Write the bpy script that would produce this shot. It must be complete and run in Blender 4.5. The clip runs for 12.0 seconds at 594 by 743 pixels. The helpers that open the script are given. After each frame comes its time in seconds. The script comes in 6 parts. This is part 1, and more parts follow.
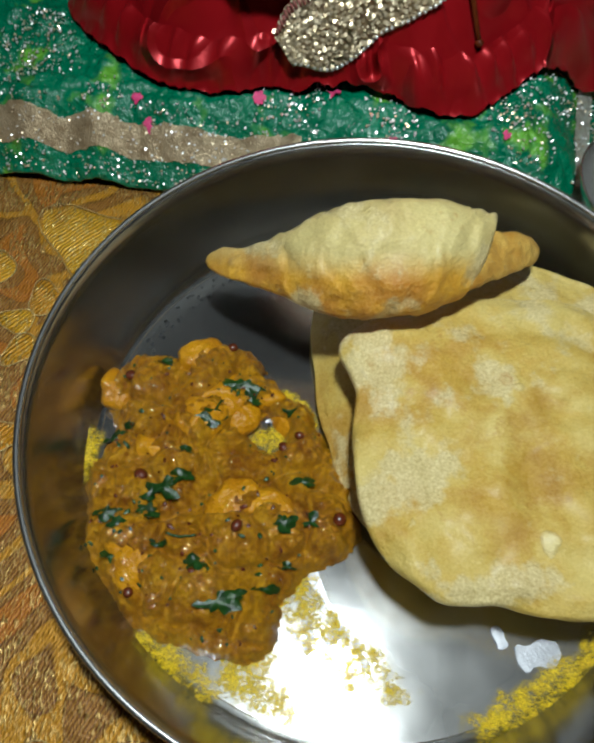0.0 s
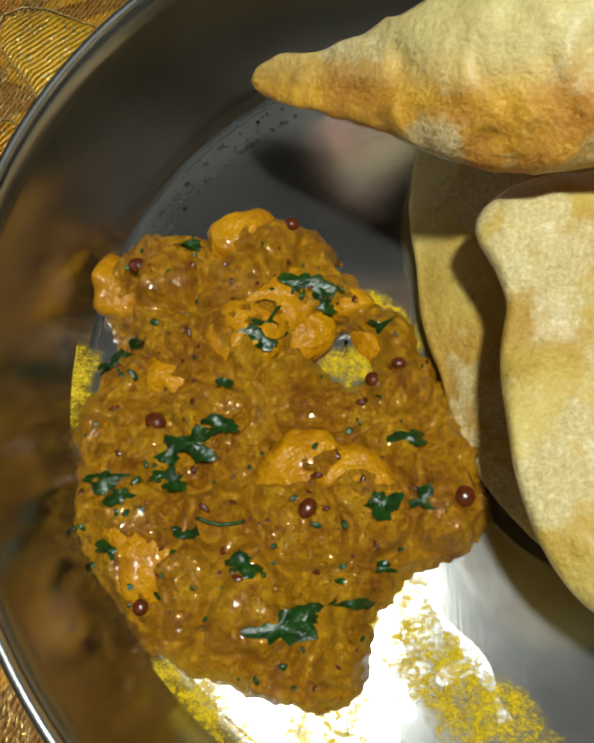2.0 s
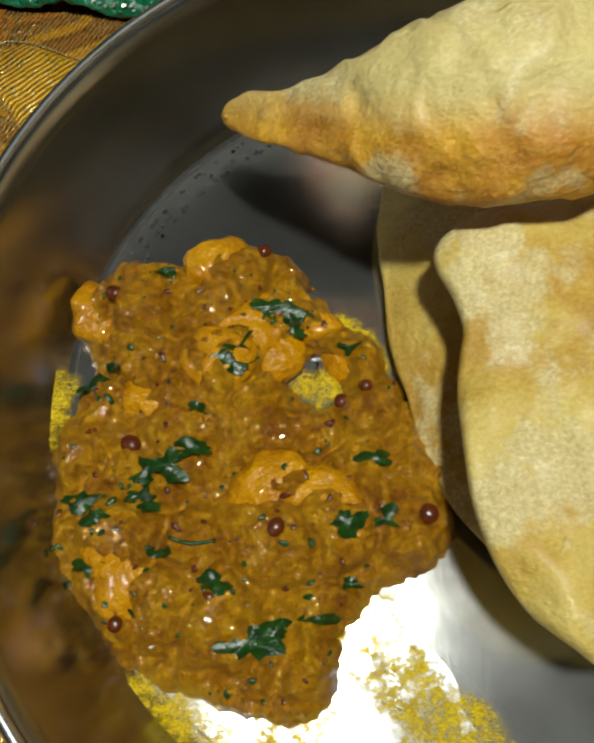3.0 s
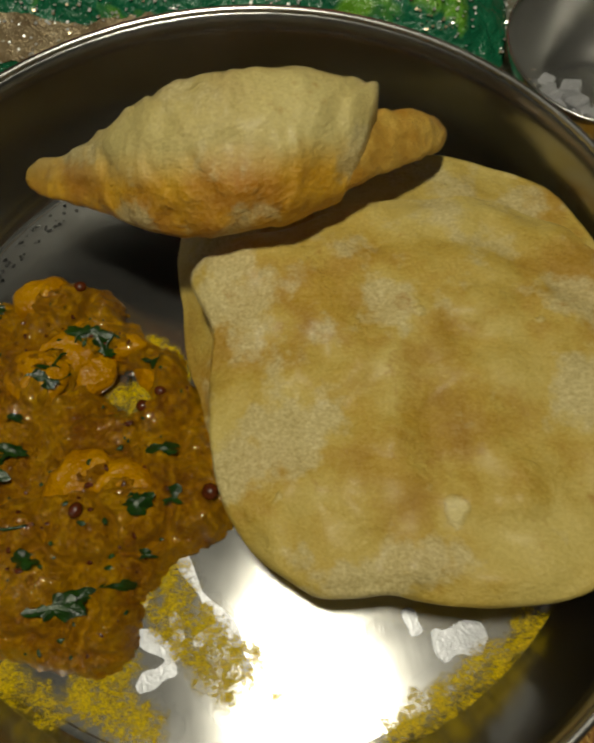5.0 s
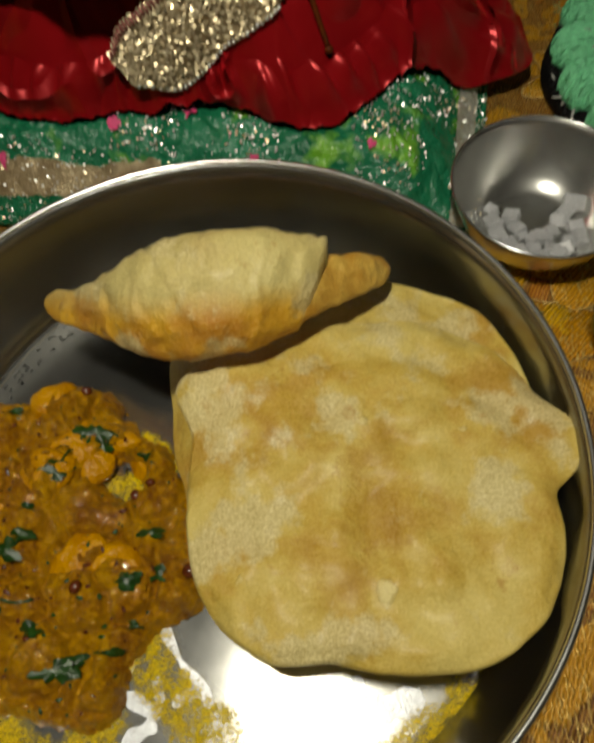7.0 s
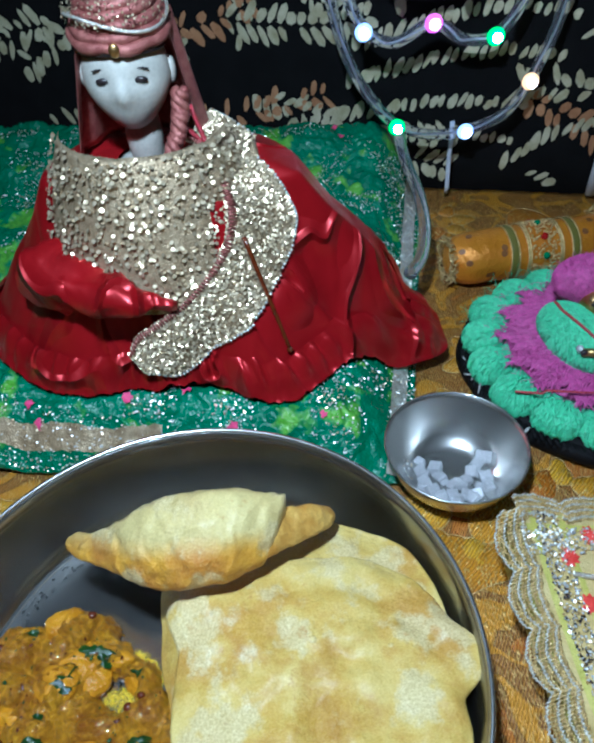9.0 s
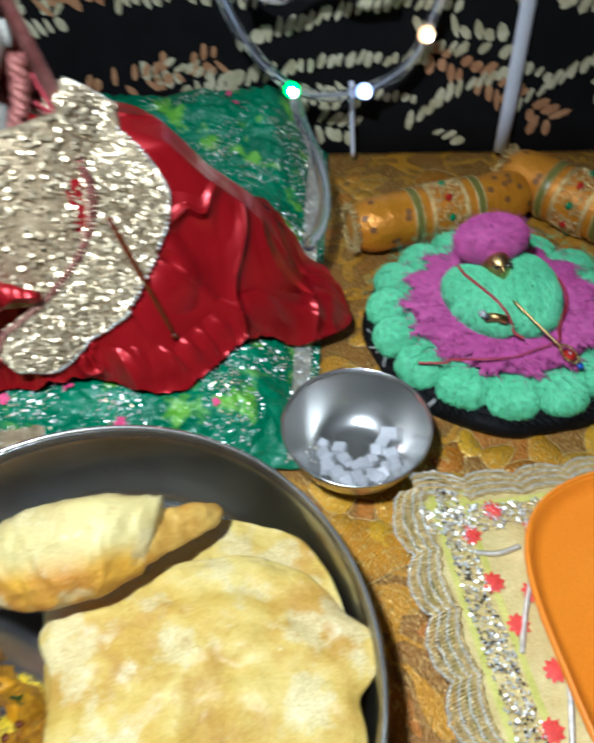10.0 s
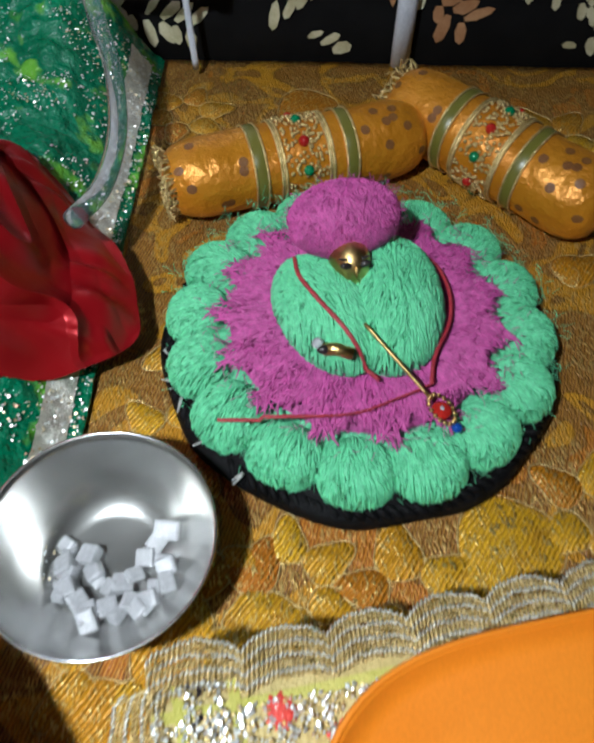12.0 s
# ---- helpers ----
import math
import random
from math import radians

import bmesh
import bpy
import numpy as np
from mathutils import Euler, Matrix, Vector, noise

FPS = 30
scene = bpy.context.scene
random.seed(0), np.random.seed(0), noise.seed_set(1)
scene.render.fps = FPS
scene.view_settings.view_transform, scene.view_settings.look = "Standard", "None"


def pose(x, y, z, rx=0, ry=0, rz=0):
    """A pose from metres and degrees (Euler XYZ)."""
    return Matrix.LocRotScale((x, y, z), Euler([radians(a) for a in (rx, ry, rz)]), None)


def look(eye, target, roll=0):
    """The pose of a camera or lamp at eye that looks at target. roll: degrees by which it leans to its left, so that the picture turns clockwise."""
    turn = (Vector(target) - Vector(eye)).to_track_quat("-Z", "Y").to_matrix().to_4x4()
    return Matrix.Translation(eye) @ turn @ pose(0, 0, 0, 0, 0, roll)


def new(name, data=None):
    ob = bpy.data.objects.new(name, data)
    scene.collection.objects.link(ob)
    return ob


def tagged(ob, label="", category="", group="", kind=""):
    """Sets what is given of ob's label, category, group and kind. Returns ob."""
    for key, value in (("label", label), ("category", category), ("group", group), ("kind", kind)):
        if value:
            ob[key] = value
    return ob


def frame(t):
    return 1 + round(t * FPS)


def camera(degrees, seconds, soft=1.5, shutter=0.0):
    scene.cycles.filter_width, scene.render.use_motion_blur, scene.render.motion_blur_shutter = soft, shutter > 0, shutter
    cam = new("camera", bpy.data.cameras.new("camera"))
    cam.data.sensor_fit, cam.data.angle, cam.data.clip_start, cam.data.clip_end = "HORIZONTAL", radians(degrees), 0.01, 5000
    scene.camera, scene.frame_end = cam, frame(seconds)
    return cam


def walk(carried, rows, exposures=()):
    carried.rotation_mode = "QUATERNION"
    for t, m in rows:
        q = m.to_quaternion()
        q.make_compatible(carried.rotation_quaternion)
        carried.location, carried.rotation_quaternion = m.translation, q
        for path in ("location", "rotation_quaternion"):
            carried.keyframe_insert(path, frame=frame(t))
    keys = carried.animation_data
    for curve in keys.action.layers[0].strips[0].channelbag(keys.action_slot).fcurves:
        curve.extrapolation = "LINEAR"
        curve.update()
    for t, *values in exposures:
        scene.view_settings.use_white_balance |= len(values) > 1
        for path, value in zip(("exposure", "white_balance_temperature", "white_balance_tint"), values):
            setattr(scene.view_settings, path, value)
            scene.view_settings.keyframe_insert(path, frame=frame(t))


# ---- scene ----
# camera and walk
cam = camera(46.8, 12.0, soft=3.0, shutter=0.5)
METRES, EYE, TILT, LEAN, TURN = 0.62, 0.29, -61.5, 0.0, 0.0
ROWS = [
    (0.0, 0.0, 0.0, 0.0, 0.0, 0.0, -0.0),
    (0.5, -0.0202, 0.0438, 0.013, -0.15, -2.98, -0.34),
    (1.0, -0.0383, 0.1129, 0.0056, 0.39, -6.5, -0.57),
    (1.5, -0.0391, 0.1632, 0.0035, 0.76, -8.96, -0.51),
    (2.0, -0.0379, 0.1737, 0.0018, 1.3, -9.42, -0.45),
    (2.5, -0.0368, 0.1726, 0.006, 1.47, -9.25, -0.48),
    (4.5, 0.0572, 0.1138, 0.005, -0.59, -5.73, 3.4),
    (5.0, 0.0785, 0.0968, -0.0043, -0.52, -5.29, 4.14),
    (5.5, 0.1026, 0.0744, -0.0037, -0.38, -4.28, 5.08),
    (6.0, 0.102, 0.0552, -0.0001, 0.27, -3.44, 4.66),
    (6.5, 0.1076, 0.0473, 0.008, 0.1, -3.26, 4.63),
    (7.0, 0.1118, 0.0271, 0.0251, 0.92, -0.42, 4.05),
    (7.5, 0.119, -0.0137, 0.0298, 0.12, 6.57, 3.89),
    (9.5, 0.1442, -0.1335, 0.0353, -0.8, 17.2, 4.97),
    (10.0, 0.1997, -0.0862, 0.0483, -2.62, 14.35, 9.13),
    (10.5, 0.2714, -0.0306, 0.0907, -5.0, 11.48, 13.62),
    (11.0, 0.3147, 0.0251, 0.119, -5.95, 9.51, 12.51),
    (11.5, 0.3599, 0.0769, 0.1441, -6.55, 6.42, 11.45),
    (12.0, 0.3852, 0.1225, 0.1919, -6.34, 5.34, 9.45),
]
EXPOSURES = [(0.0, -0.25, 5800, 0), (1.5, -0.08, 6300, 0), (2.7, -0.08, 6400, 0), (4.3, -1.15, 7400, 0), (6.5, -0.98, 8400, 4), (7.5, -0.36, 6500, 0), (9.3, 0.25, 4600, 0), (10.5, 0.58, 5800, 7), (12.0, 0.52, 5700, 4)]
walk(cam, [(t, pose(0, 0, EYE, TILT, LEAN, TURN) @ pose(METRES * x, METRES * y, METRES * z, 90 + pitch, roll, yaw)) for t, x, y, z, yaw, pitch, roll in ROWS], EXPOSURES)

# world and lamps
world = bpy.data.worlds.new("world")
scene.world = world
world.use_nodes = True
world.node_tree.nodes["Background"].inputs["Color"].default_value = (1.0, 0.9, 0.78, 1)
world.node_tree.nodes["Background"].inputs["Strength"].default_value = 0.05


def area_lamp(name, at, target, size, watts, color):
    data = bpy.data.lights.new(name, "AREA")
    data.shape, data.size, data.energy, data.color = "DISK", size, watts, color
    ob = new(name, data)
    ob.matrix_world = look(at, target)
    return ob


area_lamp("torch_lamp", (0.028, 0.058, 0.56), (0.05, 0.15, 0.0), 0.040, 3.9, (1.0, 0.98, 0.95))
# added fill light for the steel's reflections, with no such lamp known
area_lamp("fill_lamp", (-0.3, -0.5, 1.9), (0.0, 0.1, 0.0), 0.5, 0.5, (1.0, 0.94, 0.84))


# materials
def nodes_of(name, color, rough=0.6, metal=0.0, spec=0.5):
    m = bpy.data.materials.new(name)
    m.use_nodes = True
    nt = m.node_tree
    b = nt.nodes["Principled BSDF"]
    b.inputs["Base Color"].default_value = (*color, 1)
    b.inputs["Roughness"].default_value = rough
    b.inputs["Metallic"].default_value = metal
    b.inputs["Specular IOR Level"].default_value = spec
    return m, nt, b


def add(nt, kind, **values):
    n = nt.nodes.new(kind)
    for k, v in values.items():
        n.inputs[k].default_value = v
    return n


def coords(nt, scale=(1, 1, 1), turn=0.0):
    tc = nt.nodes.new("ShaderNodeTexCoord")
    mp = nt.nodes.new("ShaderNodeMapping")
    mp.inputs["Scale"].default_value = scale
    mp.inputs["Rotation"].default_value = (0, 0, turn)
    nt.links.new(tc.outputs["Object"], mp.inputs["Vector"])
    return mp.outputs["Vector"]


def ramp(nt, source, stops):
    r = nt.nodes.new("ShaderNodeValToRGB")
    e = r.color_ramp.elements
    while len(e) < len(stops):
        e.new(0.5)
    for el, (p, c) in zip(e, stops):
        el.position, el.color = p, (*c, 1)
    nt.links.new(source, r.inputs["Fac"])
    return r.outputs["Color"]


def tex(nt, vec, scale, detail=3.0, rough=0.55, kind="ShaderNodeTexNoise"):
    n = nt.nodes.new(kind)
    n.inputs["Scale"].default_value = scale
    if "Detail" in n.inputs:
        n.inputs["Detail"].default_value = detail
    if kind == "ShaderNodeTexNoise":
        n.inputs["Roughness"].default_value = rough
    nt.links.new(vec, n.inputs["Vector"])
    return n


def mix(nt, fac, a, b, mode="MIX"):
    n = nt.nodes.new("ShaderNodeMix")
    n.data_type, n.blend_type = "RGBA", mode
    for sock, v in ((n.inputs[0], fac), (n.inputs[6], a), (n.inputs[7], b)):
        if isinstance(v, (int, float)):
            sock.default_value = v
        elif isinstance(v, tuple):
            sock.default_value = (*v, 1)
        else:
            nt.links.new(v, sock)
    return n.outputs[2]


def bump(nt, b, height, strength, distance, before=None):
    n = nt.nodes.new("ShaderNodeBump")
    n.inputs["Strength"].default_value, n.inputs["Distance"].default_value = strength, distance
    nt.links.new(height, n.inputs["Height"])
    if before is not None:
        nt.links.new(before, n.inputs["Normal"])
    nt.links.new(n.outputs["Normal"], b.inputs["Normal"])
    return n.outputs["Normal"]


def mottled(name, low, high, rough=0.6, metal=0.0, scale=60.0, fine=600.0, depth=0.0006, spec=0.5, sheen=0.0):
    """A surface with two scales of colour variation and a fine relief."""
    m, nt, b = nodes_of(name, low, rough, metal, spec)
    v = coords(nt)
    a, c = tex(nt, v, scale, 4), tex(nt, v, fine, 2)
    col = mix(nt, ramp(nt, a.outputs["Fac"], [(0.35, (0, 0, 0)), (0.65, (1, 1, 1))]), low, high)
    col = mix(nt, 0.25, col, ramp(nt, c.outputs["Fac"], [(0.3, tuple(x * 0.6 for x in low)), (0.7, high)]))
    nt.links.new(col, b.inputs["Base Color"])
    bump(nt, b, c.outputs["Fac"], 0.6, depth)
    b.inputs["Sheen Weight"].default_value = sheen
    return m


def steel_material(name, rough, radial, shade=1.0, scatter=0.07):
    m, nt, b = nodes_of(name, (0.60, 0.60, 0.58), rough, 1.0)
    v = coords(nt)
    sep = nt.nodes.new("ShaderNodeSeparateXYZ")
    nt.links.new(v, sep.inputs[0])
    # turning marks as rings round the axis
    length = nt.nodes.new("ShaderNodeVectorMath")
    length.operation = "LENGTH"
    nt.links.new(v, length.inputs[0])
    ring = nt.nodes.new("ShaderNodeTexNoise")
    ring.noise_dimensions = "1D"
    ring.inputs["Scale"].default_value = 2600.0
    ring.inputs["Detail"].default_value = 2.0
    nt.links.new(length.outputs["Value"], ring.inputs["W"])
    dull = tex(nt, v, 28.0, 5, 0.6)
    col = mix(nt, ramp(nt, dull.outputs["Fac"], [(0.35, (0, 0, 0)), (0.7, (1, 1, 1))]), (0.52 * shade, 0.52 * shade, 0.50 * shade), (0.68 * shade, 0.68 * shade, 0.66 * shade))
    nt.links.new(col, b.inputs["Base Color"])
    mr = nt.nodes.new("ShaderNodeMapRange")
    mr.inputs["To Min"].default_value, mr.inputs["To Max"].default_value = rough * 0.75, rough * 1.4
    nt.links.new(dull.outputs["Fac"], mr.inputs["Value"])
    nt.links.new(mr.outputs[0], b.inputs["Roughness"])
    n1 = bump(nt, b, ring.outputs["Fac"], radial, 0.00012)
    streak = tex(nt, coords(nt, (260, 14, 60), 0.7), 6.0, 2)
    bump(nt, b, streak.outputs["Fac"], 0.06, 0.0002, n1)
    # fine scratches scatter a part of the light widely
    wide = nt.nodes.new("ShaderNodeBsdfPrincipled")
    wide.inputs["Metallic"].default_value, wide.inputs["Roughness"].default_value = 1.0, 0.55
    nt.links.new(col, wide.inputs["Base Color"])
    both = nt.nodes.new("ShaderNodeMixShader")
    both.inputs[0].default_value = scatter
    out = nt.nodes["Material Output"]
    nt.links.new(b.outputs[0], both.inputs[1])
    nt.links.new(wide.outputs[0], both.inputs[2])
    nt.links.new(both.outputs[0], out.inputs["Surface"])
    return m


STEEL = steel_material("brushed_steel", 0.12, 0.10)
# same steel, the wall's dark reflections put into a darker base colour
WALL_STEEL = steel_material("darkened_steel_wall", 0.20, 0.14, 0.62, 0.06)
BOWL_STEEL = steel_material("polished_steel", 0.21, 0.08, 1.05, 0.16)


def puri_material(name, tone, browned=False):
    """Fried dough: golden skin, browned and pale blistered areas, sandy grain."""
    m, nt, b = nodes_of(name, (0.6, 0.42, 0.18), 0.5, 0.0, 0.35)
    v = coords(nt)
    big, mid, fine = tex(nt, v, 22, 4, 0.6), tex(nt, v, 60, 4, 0.6), tex(nt, v, 900, 4, 0.75)
    col = ramp(nt, big.outputs["Fac"], [(0.36, (0.40 * tone, 0.215 * tone, 0.018 * tone)), (0.47, (0.50 * tone, 0.340 * tone, 0.055 * tone)), (0.60, (0.58, 0.455, 0.130))])
    grit = ramp(nt, fine.outputs["Fac"], [(0.40, (0, 0, 0)), (0.60, (1, 1, 1))])
    warp = mix(nt, 0.010, v, mid.outputs["Color"], "ADD")
    cells = tex(nt, warp, 52, kind="ShaderNodeTexVoronoi")
    cells.feature = "SMOOTH_F1"
    blister = ramp(nt, cells.outputs["Distance"], [(0.26, (1, 1, 1)), (0.40, (0, 0, 0))])
    keep = ramp(nt, cells.outputs["Color"], [(0.30, (0, 0, 0)), (0.42, (1, 1, 1))])
    blister = mix(nt, 1.0, blister, keep, "MULTIPLY")
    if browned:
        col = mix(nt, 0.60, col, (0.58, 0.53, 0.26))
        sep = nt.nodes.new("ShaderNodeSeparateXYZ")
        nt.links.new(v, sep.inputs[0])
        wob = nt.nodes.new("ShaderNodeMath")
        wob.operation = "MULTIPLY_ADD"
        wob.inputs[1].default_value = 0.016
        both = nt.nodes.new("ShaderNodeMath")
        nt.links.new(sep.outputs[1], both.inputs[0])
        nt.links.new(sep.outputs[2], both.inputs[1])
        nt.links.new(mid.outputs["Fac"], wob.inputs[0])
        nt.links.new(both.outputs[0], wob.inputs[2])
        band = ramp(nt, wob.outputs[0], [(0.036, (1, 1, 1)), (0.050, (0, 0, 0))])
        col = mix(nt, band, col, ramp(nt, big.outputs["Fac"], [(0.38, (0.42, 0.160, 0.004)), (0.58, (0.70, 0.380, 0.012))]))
    else:       # browned middle, paler towards the edge
        dist = nt.nodes.new("ShaderNodeVectorMath")
        dist.operation = "LENGTH"
        nt.links.new(v, dist.inputs[0])
        far = nt.nodes.new("ShaderNodeMath")
        far.operation = "MULTIPLY_ADD"
        far.inputs[1].default_value = 0.110
        nt.links.new(big.outputs["Fac"], far.inputs[0])
        nt.links.new(dist.outputs["Value"], far.inputs[2])
        mask = ramp(nt, far.outputs[0], [(0.096, (0.9, 0.9, 0.9)), (0.108, (0, 0, 0))])
        col = mix(nt, mask, col, ramp(nt, mid.outputs["Fac"], [(0.38, (0.34, 0.170, 0.008)), (0.60, (0.48, 0.300, 0.030))]))
        col = mix(nt, mix(nt, 1.0, blister, (0.9, 0.9, 0.9), "MULTIPLY"), col, (0.69, 0.59, 0.27))
    # dry sandy patches with a pale grain
    dry = tex(nt, coords(nt, (1, 1, 1), 1.3), 34, 5, 0.6)
    where = ramp(nt, dry.outputs["Fac"], [(0.51, (0, 0, 0)), (0.58, (1, 1, 1))])
    col = mix(nt, mix(nt, 1.0, where, (0.75, 0.75, 0.75), "MULTIPLY"), col, ramp(nt, fine.outputs["Fac"], [(0.36, (0.46, 0.38, 0.17)), (0.64, (0.66, 0.58, 0.33))]))
    spots = tex(nt, v, 46, 5, 0.75)
    col = mix(nt, ramp(nt, spots.outputs["Fac"], [(0.60, (0, 0, 0)), (0.70, (0.7, 0.7, 0.7))]), col, (0.33, 0.145, 0.010))
    col = mix(nt, 0.16, col, ramp(nt, fine.outputs["Fac"], [(0.38, (0.26, 0.14, 0.02)), (0.62, (0.82, 0.66, 0.26))]))
    nt.links.new(col, b.inputs["Base Color"])
    n1 = bump(nt, b, mid.outputs["Fac"], 0.6, 0.005)
    n2 = bump(nt, b, blister, 0.5, 0.0020, n1)
    bump(nt, b, grit, 0.35, 0.0005, n2)
    b.inputs["Coat Weight"].default_value, b.inputs["Coat Roughness"].default_value = 0.15, 0.35
    return m


PURI = puri_material("fried_dough", 1.0)
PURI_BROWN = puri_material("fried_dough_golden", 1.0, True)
PURI_INSIDE = mottled("fried_dough_inside", (0.40, 0.180, 0.016), (0.60, 0.390, 0.085), 0.45, 0, 70, 800, 0.0008)


def curry_material():
    """Mashed potato in oily gravy: colour darker in the relief's hollows, orange crumbs, wet gloss."""
    m, nt, b = nodes_of("potato_curry", (0.55, 0.22, 0.02), 0.40, 0.0, 0.25)
    v = coords(nt)
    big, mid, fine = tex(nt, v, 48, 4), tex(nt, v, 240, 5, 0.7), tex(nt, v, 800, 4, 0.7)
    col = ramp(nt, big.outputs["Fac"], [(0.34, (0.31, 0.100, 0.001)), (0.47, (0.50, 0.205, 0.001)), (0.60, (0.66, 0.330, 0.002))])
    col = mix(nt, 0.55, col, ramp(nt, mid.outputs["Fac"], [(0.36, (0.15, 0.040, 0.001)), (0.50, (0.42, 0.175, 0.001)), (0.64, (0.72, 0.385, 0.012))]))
    red = tex(nt, v, 130, 3, 0.6)
    col = mix(nt, ramp(nt, red.outputs["Fac"], [(0.62, (0, 0, 0)), (0.70, (0.5, 0.5, 0.5))]), col, (0.24, 0.045, 0.002))
    col = mix(nt, ramp(nt, fine.outputs["Fac"], [(0.60, (0, 0, 0)), (0.72, (0.5, 0.5, 0.5))]), col, (0.78, 0.46, 0.05))
    nt.links.new(col, b.inputs["Base Color"])
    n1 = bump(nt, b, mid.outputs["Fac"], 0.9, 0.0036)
    bump(nt, b, fine.outputs["Fac"], 0.9, 0.0024, n1)
    b.inputs["Coat Weight"].default_value, b.inputs["Coat Roughness"].default_value = 0.8, 0.06
    return m


CURRY = curry_material()
POTATO = mottled("potato_piece", (0.38, 0.150, 0.001), (0.54, 0.255, 0.002), 0.38, 0, 90, 320, 0.0030, 0.25)
POTATO.node_tree.nodes["Principled BSDF"].inputs["Coat Weight"].default_value = 0.5
LEAF = mottled("coriander_leaf", (0.004, 0.020, 0.003), (0.016, 0.062, 0.006), 0.3, 0, 300, 900, 0.0006)
SEED = mottled("brown_lentil", (0.060, 0.012, 0.003), (0.12, 0.024, 0.005), 0.25, 0, 300, 900, 0.0003)


def smear_material():
    """A thin film of turmeric gravy, broken up in fine grains and thinner at its edges."""
    m, nt, b = nodes_of("turmeric_smear", (0.55, 0.40, 0.01), 0.3, 0.0)
    v = coords(nt)
    a, c, e = tex(nt, coords(nt, (1, 1.8, 1), 0.8), 520, 6, 0.8), tex(nt, v, 1500, 3), tex(nt, v, 170, 4, 0.7)
    col = ramp(nt, c.outputs["Fac"], [(0.35, (0.42, 0.27, 0.001)), (0.6, (0.85, 0.62, 0.003))])
    nt.links.new(col, b.inputs["Base Color"])
    body = nt.nodes.new("ShaderNodeAttribute")
    body.attribute_name = "body"
    grains = ramp(nt, a.outputs["Fac"], [(0.36, (0, 0, 0)), (0.64, (1, 1, 1))])
    drifts = ramp(nt, e.outputs["Fac"], [(0.34, (0, 0, 0)), (0.66, (1, 1, 1))])
    total = mix(nt, 0.5, mix(nt, 0.5, grains, drifts), body.outputs["Color"])
    al = ramp(nt, total, [(0.48, (0, 0, 0)), (0.62, (0.35, 0.35, 0.35)), (0.80, (0.95, 0.95, 0.95))])
    nt.links.new(al, b.inputs["Alpha"])
    bump(nt, b, a.outputs["Fac"], 0.8, 0.0008)
    return m


SMEAR = smear_material()
ETCH = mottled("etched_steel", (0.34, 0.35, 0.37), (0.46, 0.47, 0.50), 0.42, 0.8, 200, 900, 0.0002)
PUNCH = mottled("punched_mark", (0.02, 0.02, 0.02), (0.05, 0.05, 0.05), 0.5, 0.3)


def brocade_material():
    """Golden brocade: stripes of thread, glinting, on leaf motifs in orange and brown."""
    m, nt, b = nodes_of("gold_brocade", (0.4, 0.18, 0.03), 0.42, 0.25)
    v = coords(nt)
    field = tex(nt, v, 24, 1.2, 0.4)
    field.inputs["Distortion"].default_value = 0.9
    lame, orange, dark = (0.24, 0.095, 0.018), (0.42, 0.125, 0.008), (0.10, 0.030, 0.006)
    col = ramp(nt, field.outputs["Fac"], [(0.0, orange), (0.37, orange), (0.385, dark), (0.40, lame), (0.50, lame), (0.512, dark), (0.525, (0.55, 0.25, 0.010)), (0.60, (0.55, 0.25, 0.010)), (0.612, dark), (0.625, lame)])
    wave = tex(nt, coords(nt, (1, 1, 1), 0.5), 190, kind="ShaderNodeTexWave")
    wave.inputs["Distortion"].default_value = 2.5
    thread = tex(nt, coords(nt, (900, 260, 300), 0.25), 1.0, 2)
    col = mix(nt, 0.25, col, ramp(nt, wave.outputs["Fac"], [(0.3, (0.10, 0.04, 0.006)), (0.7, (0.75, 0.42, 0.05))]))
    gl = ramp(nt, thread.outputs["Fac"], [(0.52, (0, 0, 0)), (0.60, (1, 1, 1))])
    patch = tex(nt, v, 40, 3)
    where = ramp(nt, patch.outputs["Fac"], [(0.40, (0.05, 0.05, 0.05)), (0.60, (1, 1, 1))])
    gl = mix(nt, 1.0, gl, where, "MULTIPLY")
    col = mix(nt, gl, col, (0.80, 0.56, 0.20))
    nt.links.new(col, b.inputs["Base Color"])
    mt = ramp(nt, gl, [(0.0, (0.15, 0.15, 0.15)), (1.0, (1, 1, 1))])
    nt.links.new(mt, b.inputs["Metallic"])
    n1 = bump(nt, b, wave.outputs["Fac"], 0.35, 0.0012)
    bump(nt, b, thread.outputs["Fac"], 1.0, 0.0020, n1)
    return m


BROCADE = brocade_material()


